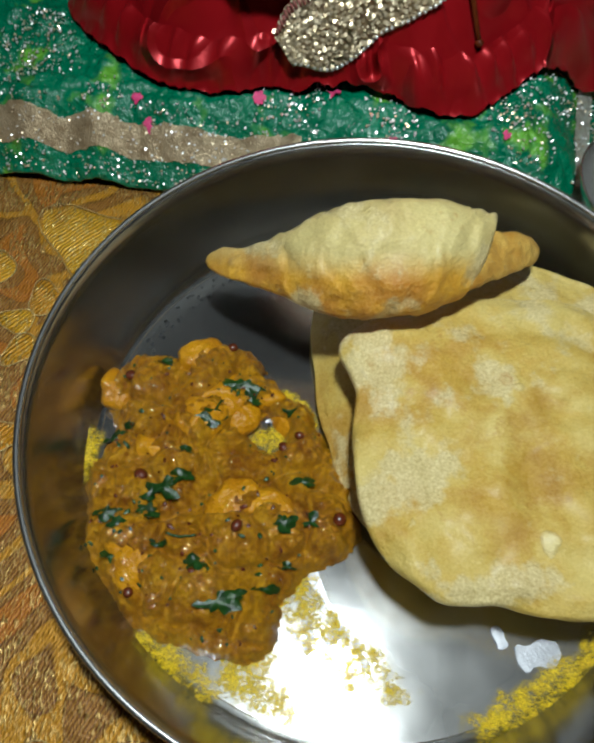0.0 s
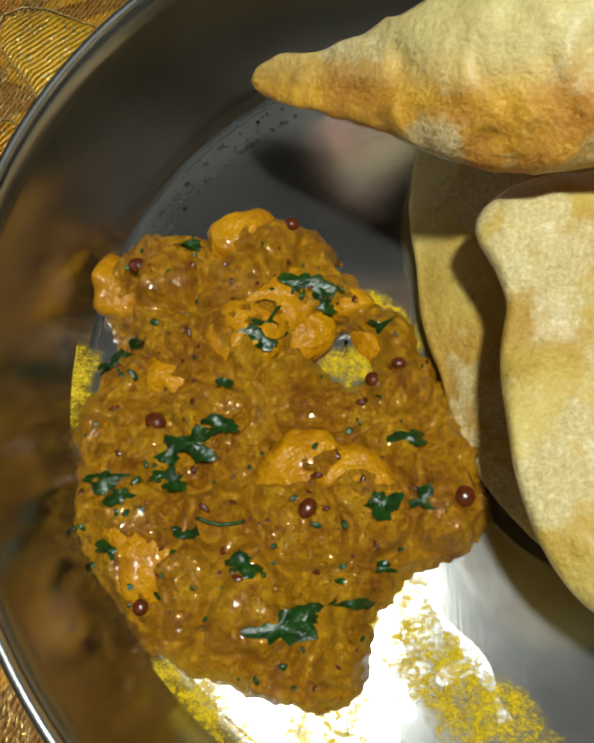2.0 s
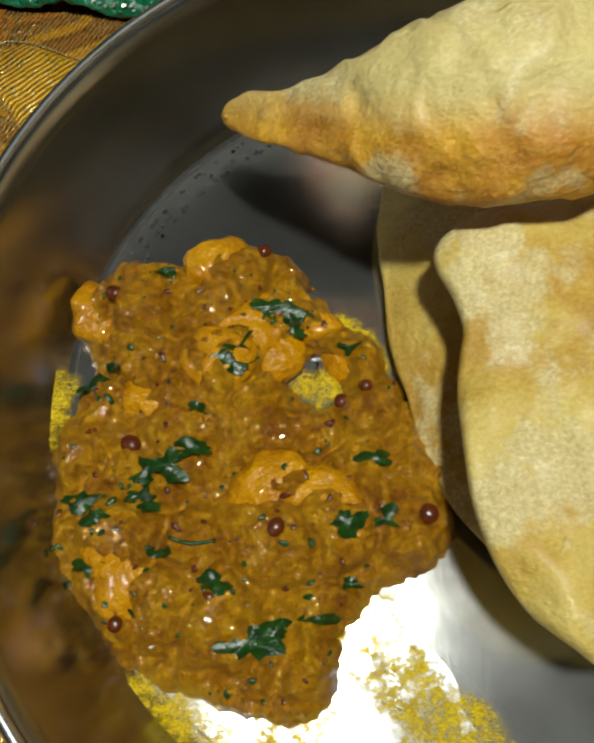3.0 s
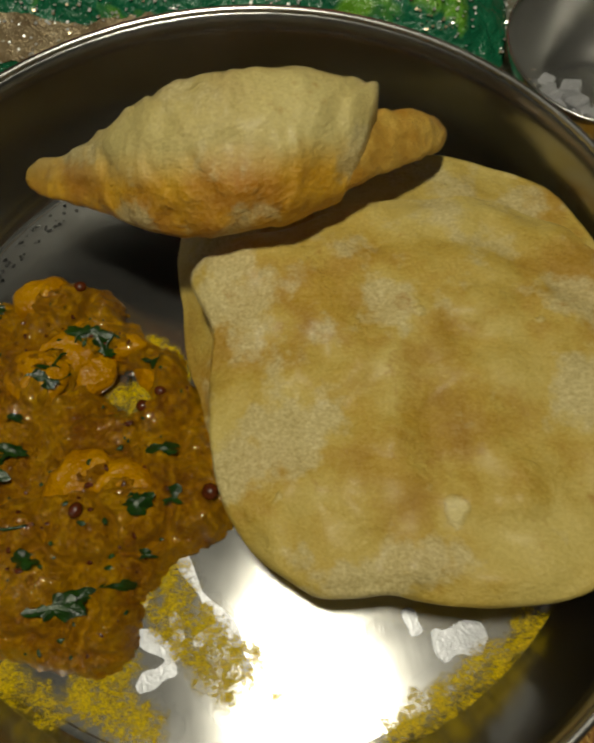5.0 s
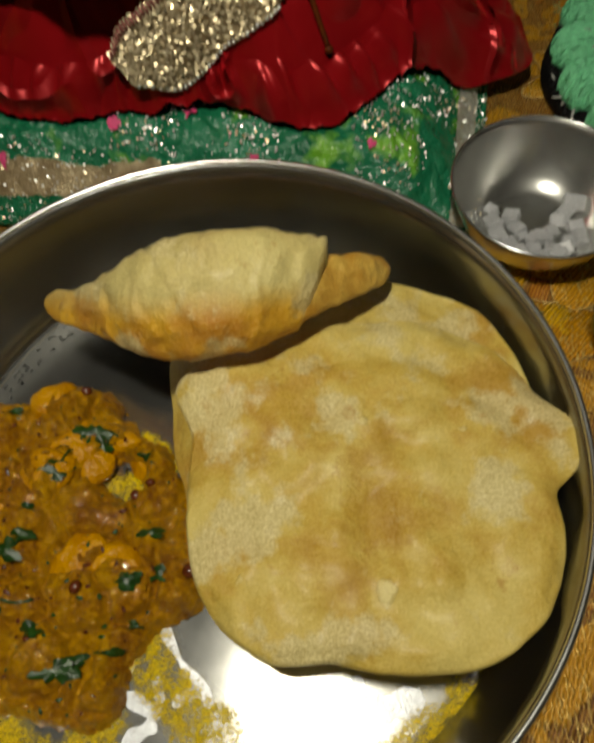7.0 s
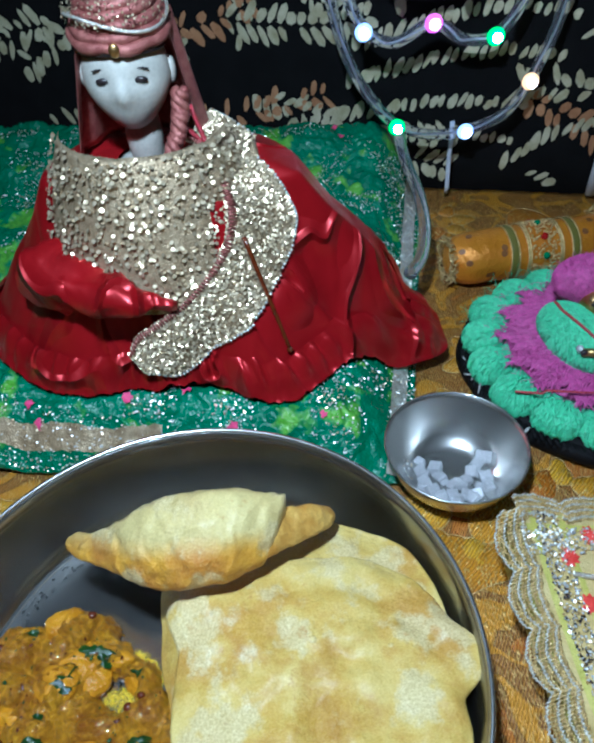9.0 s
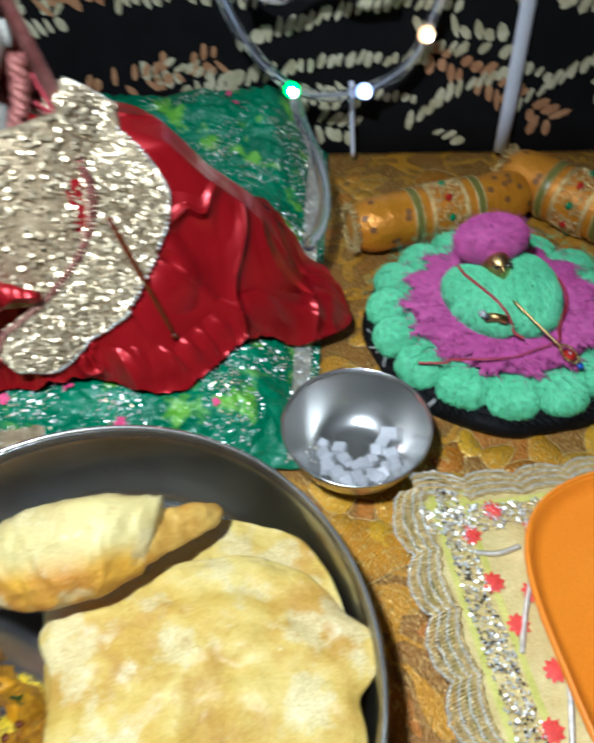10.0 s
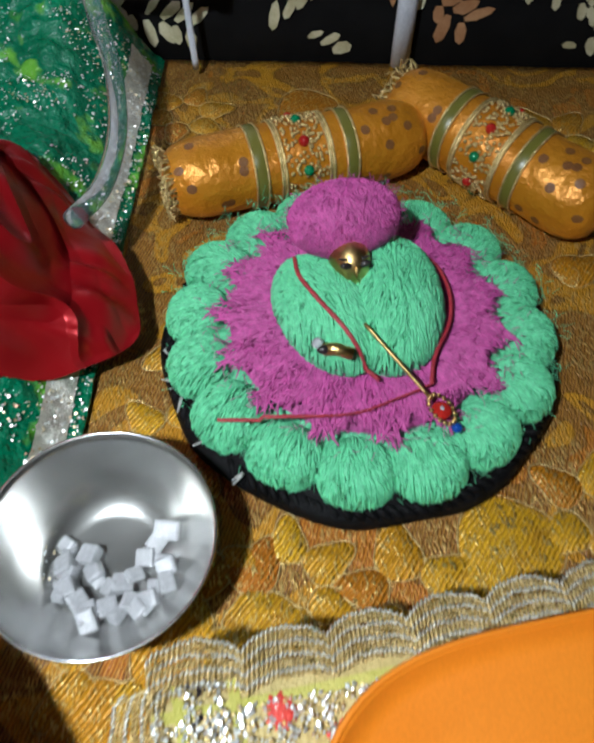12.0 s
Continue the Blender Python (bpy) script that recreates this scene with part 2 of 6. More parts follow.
def motif_material():
    """Ribbed golden weave of the leaf motifs."""
    m, nt, b = nodes_of("brocade_leaf", (0.55, 0.28, 0.012), 0.38, 0.2)
    v = coords(nt)
    info = nt.nodes.new("ShaderNodeObjectInfo")
    big = tex(nt, v, 40, 3)
    col = ramp(nt, info.outputs["Random"], [(0.0, (0.50, 0.16, 0.006)), (0.40, (0.66, 0.32, 0.010)), (1.0, (0.80, 0.46, 0.015))])
    rib = tex(nt, coords(nt, (1, 1, 1), 0.8), 150, kind="ShaderNodeTexWave")
    rib.inputs["Distortion"].default_value = 5.0
    rib.inputs["Detail Scale"].default_value = 0.6
    col = mix(nt, ramp(nt, rib.outputs["Fac"], [(0.3, (0.45, 0.45, 0.45)), (0.6, (0, 0, 0))]), col, (0.26, 0.10, 0.006))
    col = mix(nt, ramp(nt, big.outputs["Fac"], [(0.55, (0, 0, 0)), (0.7, (0.6, 0.6, 0.6))]), col, (0.30, 0.12, 0.010))
    nt.links.new(col, b.inputs["Base Color"])
    n1 = bump(nt, b, rib.outputs["Fac"], 0.6, 0.0016)
    fine = tex(nt, coords(nt, (900, 300, 300), 0.9), 1.0, 2)
    spark = ramp(nt, fine.outputs["Fac"], [(0.56, (0, 0, 0)), (0.63, (1, 1, 1))])
    nt.links.new(mix(nt, spark, col, (0.86, 0.66, 0.26)), b.inputs["Base Color"])
    nt.links.new(ramp(nt, spark, [(0.0, (0.15, 0.15, 0.15)), (1.0, (0.9, 0.9, 0.9))]), b.inputs["Metallic"])
    bump(nt, b, fine.outputs["Fac"], 0.9, 0.0014, n1)
    return m


MOTIF = motif_material()
GOLD_THREAD = mottled("gold_thread", (0.55, 0.38, 0.12), (0.85, 0.68, 0.34), 0.42, 0.7, 300, 1500, 0.0010)
SILVER_THREAD = mottled("silver_thread", (0.62, 0.60, 0.52), (0.9, 0.88, 0.8), 0.42, 0.7, 300, 1500, 0.0010)


def satin_material(name, low, high, rough=0.32, crinkle=0.0):
    m, nt, b = nodes_of(name, low, rough, 0.0, 0.6)
    v = coords(nt)
    a = tex(nt, v, 30, 3)
    fine = tex(nt, coords(nt, (1, 3.0, 1)), 900, 2)
    col = mix(nt, a.outputs["Fac"], low, high)
    nt.links.new(col, b.inputs["Base Color"])
    n1 = bump(nt, b, fine.outputs["Fac"], 0.15, 0.0003)
    if crinkle:
        cr = tex(nt, v, 110, 4, 0.6)
        bump(nt, b, cr.outputs["Fac"], crinkle, 0.005, n1)
    b.inputs["Anisotropic"].default_value = 0.5
    b.inputs["Sheen Weight"].default_value, b.inputs["Sheen Roughness"].default_value = 0.25, 0.3
    b.inputs["Sheen Tint"].default_value = (*high, 1)
    return m


RED_SATIN = satin_material("red_satin", (0.26, 0.003, 0.006), (0.47, 0.009, 0.016), 0.34)
RED_SATIN.node_tree.nodes["Principled BSDF"].inputs["Metallic"].default_value = 0.45


def satin_creases():
    """Thin rounded creases wandering over the red satin."""
    nt = RED_SATIN.node_tree
    b = nt.nodes["Principled BSDF"]
    was = b.inputs["Normal"].links[0].from_socket
    f = tex(nt, coords(nt, (1.0, 0.6, 0.6), 0.5), 15, 1.5, 0.4)
    f.inputs["Distortion"].default_value = 0.6
    line = ramp(nt, f.outputs["Fac"], [(0.40, (0, 0, 0)), (0.47, (0.35, 0.35, 0.35)), (0.50, (1, 1, 1)), (0.53, (0.35, 0.35, 0.35)), (0.62, (0, 0, 0))])
    bump(nt, b, line, 0.8, 0.009, was)


satin_creases()
GREEN_SATIN = satin_material("green_satin", (0.003, 0.085, 0.036), (0.012, 0.22, 0.105), 0.27, 1.0)


def lime_patches():
    """Yellow-green woven areas in the green satin."""
    nt = GREEN_SATIN.node_tree
    b = nt.nodes["Principled BSDF"]
    was = b.inputs["Base Color"].links[0].from_socket
    f = tex(nt, coords(nt), 34, 3)
    col = mix(nt, ramp(nt, f.outputs["Fac"], [(0.56, (0, 0, 0)), (0.64, (0.85, 0.85, 0.85))]), was, (0.16, 0.42, 0.03))
    nt.links.new(col, b.inputs["Base Color"])


lime_patches()
LIME = satin_material("lime_fabric", (0.12, 0.36, 0.03), (0.30, 0.55, 0.08), 0.35)
PINK_STITCH = mottled("pink_stitching", (0.50, 0.03, 0.13), (0.70, 0.07, 0.22), 0.6, 0, 200, 900)
GOLD_CLOTH = mottled("gold_sequin_cloth", (0.34, 0.25, 0.14), (0.62, 0.50, 0.32), 0.45, 0.6, 160, 900, 0.0015)
SEQUIN = mottled("sequin", (0.48, 0.38, 0.22), (0.80, 0.69, 0.48), 0.36, 0.65, 400, 900, 0.0001)
SEQUIN_SILVER = mottled("silver_sequin", (0.75, 0.78, 0.75), (0.97, 0.97, 0.95), 0.36, 0.65, 400, 900, 0.0001)


def yarn_material(name, low, high):
    m, nt, b = nodes_of(name, low, 0.42, 0.0, 0.7)
    v = coords(nt)
    a, c = tex(nt, v, 120, 3), tex(nt, v, 1100, 4, 0.7)
    col = mix(nt, a.outputs["Fac"], low, high)
    # bright fibre highlights put into the colour, with darker yarn between them
    tuft = tex(nt, v, 260, 3, 0.6)
    col = mix(nt, 0.40, col, ramp(nt, tuft.outputs["Fac"], [(0.38, tuple(x * 0.45 for x in low)), (0.60, tuple(min(0.95, x * 1.3 + 0.03) for x in high))]))
    col = mix(nt, 0.40, col, ramp(nt, c.outputs["Fac"], [(0.38, tuple(x * 0.5 for x in low)), (0.65, tuple(min(0.95, x * 1.4 + 0.03) for x in high))]))
    nt.links.new(col, b.inputs["Base Color"])
    bump(nt, b, c.outputs["Fac"], 0.8, 0.0008)
    b.inputs["Sheen Weight"].default_value, b.inputs["Sheen Roughness"].default_value = 0.8, 0.45
    b.inputs["Sheen Tint"].default_value = (*high, 1)
    return m


MINT = yarn_material("mint_yarn", (0.10, 0.54, 0.24), (0.20, 0.76, 0.38))
MAGENTA = yarn_material("magenta_yarn", (0.38, 0.04, 0.22), (0.58, 0.09, 0.36))
BLACK_YARN = mottled("black_yarn", (0.002, 0.002, 0.002), (0.006, 0.006, 0.007), 0.6, 0, 120, 1100, 0.0008)
BLACK_YARN.node_tree.nodes["Principled BSDF"].inputs["Sheen Weight"].default_value = 0.0
BLACK_YARN.node_tree.nodes["Principled BSDF"].inputs["Specular IOR Level"].default_value = 0.12
RED_YARN = yarn_material("red_yarn", (0.26, 0.008, 0.02), (0.42, 0.02, 0.04))
WHITE_YARN = yarn_material("grey_yarn", (0.30, 0.30, 0.29), (0.5, 0.5, 0.48))
BRASS = mottled("brass", (0.55, 0.36, 0.12), (0.75, 0.52, 0.22), 0.36, 1.0, 150, 700, 0.0003)
DARK_PAINT = mottled("dark_paint", (0.01, 0.01, 0.012), (0.03, 0.02, 0.02), 0.3)
RED_GEM = mottled("red_gem", (0.35, 0.01, 0.01), (0.55, 0.03, 0.02), 0.1, 0.2)
BLUE_GEM = mottled("blue_gem", (0.01, 0.05, 0.30), (0.02, 0.10, 0.45), 0.1, 0.2)
GREEN_GEM = mottled("green_gem", (0.01, 0.14, 0.05), (0.02, 0.25, 0.10), 0.1, 0.2)
MARBLE = mottled("pale_doll_paint", (0.40, 0.40, 0.35), (0.52, 0.51, 0.45), 0.4, 0, 60, 500, 0.0002)
PINK_NET = mottled("pink_net", (0.20, 0.05, 0.045), (0.40, 0.16, 0.13), 0.5, 0.35, 150, 900, 0.001)
ORANGE_SILK = satin_material("orange_silk", (0.46, 0.15, 0.006), (0.68, 0.30, 0.018), 0.32, 0.5)
ORANGE_SILK.node_tree.nodes["Principled BSDF"].inputs["Metallic"].default_value = 0.35
OLIVE = satin_material("olive_trim", (0.10, 0.10, 0.015), (0.18, 0.16, 0.03), 0.35)
DOT = mottled("brown_dot", (0.14, 0.05, 0.012), (0.22, 0.09, 0.02), 0.5)
ORANGE_PLASTIC = mottled("orange_plastic", (0.78, 0.22, 0.008), (0.82, 0.25, 0.012), 0.42, 0, 20, 900, 0.0001)
CREAM_CLOTH = mottled("cream_brocade", (0.50, 0.38, 0.13), (0.66, 0.54, 0.24), 0.55, 0.1, 80, 700, 0.0008)
RED_FLOWER = mottled("red_embroidery", (0.55, 0.03, 0.02), (0.75, 0.07, 0.05), 0.6, 0, 200, 900, 0.0008)
YELLOW_NET = mottled("yellow_net", (0.42, 0.40, 0.06), (0.60, 0.55, 0.14), 0.6, 0, 100, 900, 0.0008)
BLACK_CLOTH = mottled("black_cloth", (0.0015, 0.0015, 0.0018), (0.004, 0.004, 0.0045), 0.9, 0, 40, 1200, 0.0004, 0.2)
CREAM_PRINT = mottled("cream_print", (0.34, 0.30, 0.16), (0.60, 0.56, 0.38), 0.8, 0, 60, 900, 0.0003)
RUST_PRINT = mottled("rust_print", (0.30, 0.13, 0.05), (0.48, 0.26, 0.12), 0.8, 0, 60, 900, 0.0003)
SUGAR = mottled("sugar_crystal", (0.72, 0.73, 0.76), (0.86, 0.87, 0.90), 0.25, 0, 200, 900, 0.0005)
SUGAR.node_tree.nodes["Principled BSDF"].inputs["Transmission Weight"].default_value = 0.6
TUBE, _nt, _b = nodes_of("clear_tube", (0.88, 0.91, 1.0), 0.12)
_b.inputs["Transmission Weight"].default_value = 0.94
_b.inputs["IOR"].default_value = 1.12
WHITE_PAINT = mottled("white_paint", (0.55, 0.58, 0.66), (0.68, 0.70, 0.76), 0.5, 0, 40, 500)
WALL_PAINT = mottled("wall_paint", (0.16, 0.13, 0.10), (0.20, 0.17, 0.13), 0.8, 0, 5, 200)
FLOOR_STONE = mottled("floor_stone", (0.16, 0.13, 0.10), (0.24, 0.20, 0.16), 0.5, 0, 12, 200)
OLIVE_GLAZE = mottled("olive_glaze", (0.20, 0.22, 0.07), (0.28, 0.30, 0.11), 0.35, 0, 60, 500)
BROWN_EDGE = mottled("brown_edge", (0.22, 0.06, 0.015), (0.32, 0.10, 0.03), 0.4, 0, 60, 500)


def glow(name, color, strength):
    m, nt, b = nodes_of(name, color, 0.3)
    b.inputs["Emission Color"].default_value = (*color, 1)
    b.inputs["Emission Strength"].default_value = strength
    return m


LED_CORE = glow("lamp_core", (1.0, 1.0, 1.0), 14.0)
# coloured halo round each lamp core, made as a glowing shell
LED_WHITE = glow("white_halo", (0.45, 0.58, 1.0), 1.6)
LED_GREEN = glow("green_halo", (0.0, 1.0, 0.12), 1.3)
LED_PINK = glow("pink_halo", (0.85, 0.10, 0.80), 1.6)
LED_WARM = glow("warm_halo", (1.0, 0.55, 0.25), 1.5)


# mesh helpers
def smooth(a, b, x):
    t = min(1.0, max(0.0, (x - a) / (b - a)))
    return t * t * (3 - 2 * t)


def n3(x, y, z=0.0):
    return noise.noise(Vector((x, y, z)))


def finish(name, bm, material, soft=True):
    me = bpy.data.meshes.new(name)
    bm.to_mesh(me)
    bm.free()
    for m in material if isinstance(material, (list, tuple)) else [material]:
        me.materials.append(m)
    if soft:
        for p in me.polygons:
            p.use_smooth = True
    return me


def part(name, bm, material, parent, label="", soft=True, kind=""):
    """Links a bmesh as one mesh object under a thing or a part."""
    ob = new(name, finish(name, bm, material, soft))
    ob.parent = parent
    return tagged(ob, label, "", "", kind)


def thing(name, label, category, at=(0, 0, 0), group=""):
    """An Empty at the thing's base, to which its parts belong."""
    ob = new(name)
    ob.empty_display_size = 0.01
    ob.location = at
    return tagged(ob, label, category, group)


def solid(name, bm, material, label, category, group="", kind="", soft=True, at=(0, 0, 0)):
    ob = new(name, finish(name, bm, material, soft))
    ob.location = at
    return tagged(ob, label, category, group, kind)


def tube(bm, pts, radius, sides=6, mat=0, closed=False):
    """A round bar along the points; radius is a number or a function of 0..1."""
    pts = [Vector(p) for p in pts]
    rings, side = [], None
    count = len(pts)
    for i, p in enumerate(pts):
        a = pts[(i - 1) % count] if closed or i else p
        b = pts[(i + 1) % count] if closed or i < count - 1 else p
        d = (b - a).normalized()
        ref = side if side is not None else (Vector((0, 0, 1)) if abs(d.z) < 0.9 else Vector((1, 0, 0)))
        side = (ref - d * ref.dot(d)).normalized()
        other = d.cross(side)
        r = radius(i / max(1, count - 1)) if callable(radius) else radius
        rings.append([bm.verts.new(p + r * (math.cos(k * math.tau / sides) * side + math.sin(k * math.tau / sides) * other)) for k in range(sides)])
    for i in range(count if closed else count - 1):
        a, b = rings[i], rings[(i + 1) % count]
        for k in range(sides):
            f = bm.faces.new((a[k], a[(k + 1) % sides], b[(k + 1) % sides], b[k]))
            f.material_index = mat
    if not closed:
        for r in (rings[0], rings[-1][::-1]):
            f = bm.faces.new(r[::-1])
            f.material_index = mat


def blob(bm, at, size, turn=(0, 0, 0), segments=12, rings=8, mat=0, rough=0.0, freq=200.0):
    """A rounded lump."""
    m = Matrix.LocRotScale(at, Euler([radians(a) for a in turn]), Vector(size))
    made = bmesh.ops.create_uvsphere(bm, u_segments=segments, v_segments=rings, radius=1.0, matrix=m)
    c = Vector(at)
    for v in made["verts"]:
        if rough:
            v.co += (v.co - c) * rough * n3(v.co.x * freq, v.co.y * freq, v.co.z * freq)
        for f in v.link_faces:
            f.material_index = mat


def box(bm, m, size, round_by=0.0, mat=0):
    made = bmesh.ops.create_cube(bm, size=1.0, matrix=m @ Matrix.Diagonal((*size, 1)))
    if round_by:
        edges = list({e for v in made["verts"] for e in v.link_edges})
        made = bmesh.ops.bevel(bm, geom=edges, offset=round_by, segments=2, affect="EDGES", profile=0.6)
        for f in made["faces"]:
            f.material_index = mat


def lathe(bm, profile, segments=96, sway=None):
    """Turns a profile of (radius, height) round the z axis; it may start and end on the axis."""
    rings = []
    for r, z in profile:
        if r < 1e-6:
            rings.append([bm.verts.new((0, 0, z))])
        else:
            rings.append([bm.verts.new((r * math.cos(k * math.tau / segments), r * math.sin(k * math.tau / segments), z)) for k in range(segments)])
    for a, b in zip(rings, rings[1:]):
        for k in range(segments):
            q = (k + 1) % segments
            if len(a) == 1:
                bm.faces.new((a[0], b[q], b[k]))
            elif len(b) == 1:
                bm.faces.new((a[k], a[q], b[0]))
            else:
                bm.faces.new((a[k], a[q], b[q], b[k]))


def sheet(bm, nu, nv, place, thick=0.0, mat=0):
    """A grid of points place(u, v), u and v in 0..1; with a thickness it is closed downwards."""
    top = [[bm.verts.new(place(i / nu, j / nv)) for j in range(nv + 1)] for i in range(nu + 1)]
    for i in range(nu):
        for j in range(nv):
            f = bm.faces.new((top[i][j], top[i + 1][j], top[i + 1][j + 1], top[i][j + 1]))
            f.material_index = mat
    if thick:
        low = [[bm.verts.new(v.co - Vector((0, 0, thick))) for v in row] for row in top]
        for i in range(nu):
            for j in range(nv):
                bm.faces.new((low[i][j], low[i][j + 1], low[i + 1][j + 1], low[i + 1][j])).material_index = mat
        rim = [(i, 0) for i in range(nu)] + [(nu, j) for j in range(nv)] + [(i, nv) for i in range(nu, 0, -1)] + [(0, j) for j in range(nv, 0, -1)]
        for a, b in zip(rim, rim[1:] + rim[:1]):
            bm.faces.new((top[a[0]][a[1]], low[a[0]][a[1]], low[b[0]][b[1]], top[b[0]][b[1]])).material_index = mat


def scale_disc(bm, at, normal, r, sides=6, mat=0):
    """A small flat sequin."""
    q = Vector(normal).to_track_quat("Z", "Y")
    f = bm.faces.new([bm.verts.new(Vector(at) + q @ Vector((r * math.cos(k * math.tau / sides), r * math.sin(k * math.tau / sides), 0))) for k in range(sides)])
    f.material_index = mat


def spline(points, count):
    """Points along a smooth line through the given ones."""
    p = [Vector(q) for q in points]
    p = [p[0] * 2 - p[1]] + p + [p[-1] * 2 - p[-2]]
    out, n = [], len(p) - 3
    for i in range(count):
        s = i / (count - 1) * n
        k = min(int(s), n - 1)
        t = s - k
        a, b, c, d = p[k:k + 4]
        out.append(0.5 * ((2 * b) + (c - a) * t + (2 * a - 5 * b + 4 * c - d) * t * t + (3 * b - a - 3 * c + d) * t ** 3))
    return out


# the shrine stands turned against the camera's first line
SHRINE = radians(-11.8)
UX, UY = Vector((math.cos(SHRINE), math.sin(SHRINE), 0)), Vector((-math.sin(SHRINE), math.cos(SHRINE), 0))
BACK = Vector((0.25, 0.617, 0))        # a point at the foot of the hanging behind the shrine
GROUND = -0.003


# room shell
def room():
    for name, at, size in (("floor", (0, 0.0, -0.45), (5.0, 5.0, 0.1)), ("wall_south", (0, -2.5, 0.7), (5.0, 0.1, 2.4)),
                           ("wall_east", (2.5, 0, 0.7), (0.1, 4.9, 2.4)), ("wall_west", (-2.5, 0, 0.7), (0.1, 4.9, 2.4)),
                           ("wall_north", (0, 2.5, 0.7), (5.0, 0.1, 2.4)), ("ceiling", (0, 0, 1.97), (5.2, 5.2, 0.1))):
        bm = bmesh.new()
        box(bm, pose(*at), size)
        solid(name, bm, FLOOR_STONE if name == "floor" else WALL_PAINT, "plain painted " + name.split("_")[0] + " of the dim room", name.split("_")[0], kind="structure", soft=False)
    bm = bmesh.new()
    box(bm, Matrix.Translation(BACK + UY * -0.45 + Vector((0, 0, -0.22))) @ pose(0, 0, 0, 0, 0, -11.8), (2.0, 1.04, 0.36), 0.01)
    solid("shrine_platform", bm, FLOOR_STONE, "low platform under the gold brocade cloth", "platform", kind="structure", soft=False)


room()


# brocade cloth on the platform, reaching to the foot of the hanging
def cloth_height(x, y):
    return GROUND - 0.0012 + 0.0012 * n3(x * 16, y * 16) + 0.0006 * n3(x * 60, y * 60, 3)


def brocade_cloth():
    cloth = thing("brocade_cloth", "orange and gold brocade cloth with leaf motifs spread under everything", "cloth", (0, 0, 0))
    cloth["kind"] = "structure"

    def place(u, v):
        p = BACK + UX * (u - 0.5) * 1.9 + UY * (v - 1.0) * 0.95
        return (p.x, p.y, cloth_height(p.x, p.y))

    bm = bmesh.new()
    sheet(bm, 240, 120, place, 0.002)
    part("weave", bm, BROCADE, cloth)
    return cloth


CLOTH = brocade_cloth()


# woven leaf motifs, each a slightly raised patch with a gold outline
def motif(at, turn, size, tail):
    bm = bmesh.new()
    rim, inner = [], []
    steps = 18
    for k in range(steps):
        a = k * math.tau / steps
        r = size * (1 + 0.10 * math.cos(3 * a)) * (1 + tail * max(0, math.cos(a)) ** 6)
        x, y = r * math.cos(a), 0.82 * r * math.sin(a)
        c, s = math.cos(turn), math.sin(turn)
        q = (at[0] + c * x - s * y, at[1] + s * x + c * y)
        rim.append(bm.verts.new((*q, cloth_height(*q) + 0.0004)))
        q = (at[0] + 0.9 * (c * x - s * y), at[1] + 0.9 * (s * x + c * y))
        inner.append(bm.verts.new((*q, cloth_height(*q) + 0.0016)))
    mid = bm.verts.new((*at, cloth_height(*at) + 0.002))
    for k in range(steps):
        q = (k + 1) % steps
        bm.faces.new((rim[k], rim[q], inner[q], inner[k]))
        bm.faces.new((inner[k], inner[q], mid))
    part("leaf_motif", bm, MOTIF, CLOTH)
    bm = bmesh.new()
    tube(bm, [v + Vector((0, 0, 0.0004)) for v in ring_of(at, turn, size, tail)], 0.00035, 4, closed=True)
    part("gold_outline", bm, GOLD_THREAD, CLOTH)


def ring_of(at, turn, size, tail):
    out = []
    for k in range(30):
        a = k * math.tau / 30
        r = 1.02 * size * (1 + 0.10 * math.cos(3 * a)) * (1 + tail * max(0, math.cos(a)) ** 6)
        x, y = r * math.cos(a), 0.82 * r * math.sin(a)
        q = (at[0] + math.cos(turn) * x - math.sin(turn) * y, at[1] + math.sin(turn) * x + math.cos(turn) * y)
        out.append(Vector((*q, cloth_height(*q) + 0.0006)))
    return out


def motifs():
    """Flowers of ribbed petals with single leaves between them."""
    random.seed(11)
    kept = []
    count = 0
    near = [(0.258, 0.226), (0.305, 0.213), (0.352, 0.222), (0.398, 0.232), (0.232, 0.222), (0.180, 0.185), (0.216, 0.300), (0.185, 0.210), (-0.105, 0.235), (-0.125, 0.185), (0.250, 0.550), (0.330, 0.540)]
    for i in range(6000):
        p = near[i] if i < len(near) else (random.uniform(-0.26, 0.52), random.uniform(-0.10, 0.57))
        flower = len(kept) % 3 != 2
        size = random.uniform(0.029, 0.034) if i < len(near) else random.uniform(0.026, 0.036) if flower else random.uniform(0.012, 0.018)
        if (p[0] - 0.0305) ** 2 + (p[1] - 0.1195) ** 2 < 0.12 ** 2 or i >= len(near) and any((p[0] - q[0]) ** 2 + (p[1] - q[1]) ** 2 < (0.86 * (size + s)) ** 2 for q, s in kept):
            continue
        kept.append((p, size))
        turn = random.uniform(0, math.tau)
        if flower:
            n = random.choice((5, 6))
            for k in range(n):
                a = turn + k * math.tau / n
                motif((p[0] + 0.58 * size * math.cos(a), p[1] + 0.58 * size * math.sin(a)), a, (0.40 if n == 5 else 0.33) * size * random.uniform(0.85, 1.05), 0.25)
            count += n
        else:
            motif(p, turn, size * 0.8, 0.5)
            count += 1
        if count > 230:
            break


motifs()


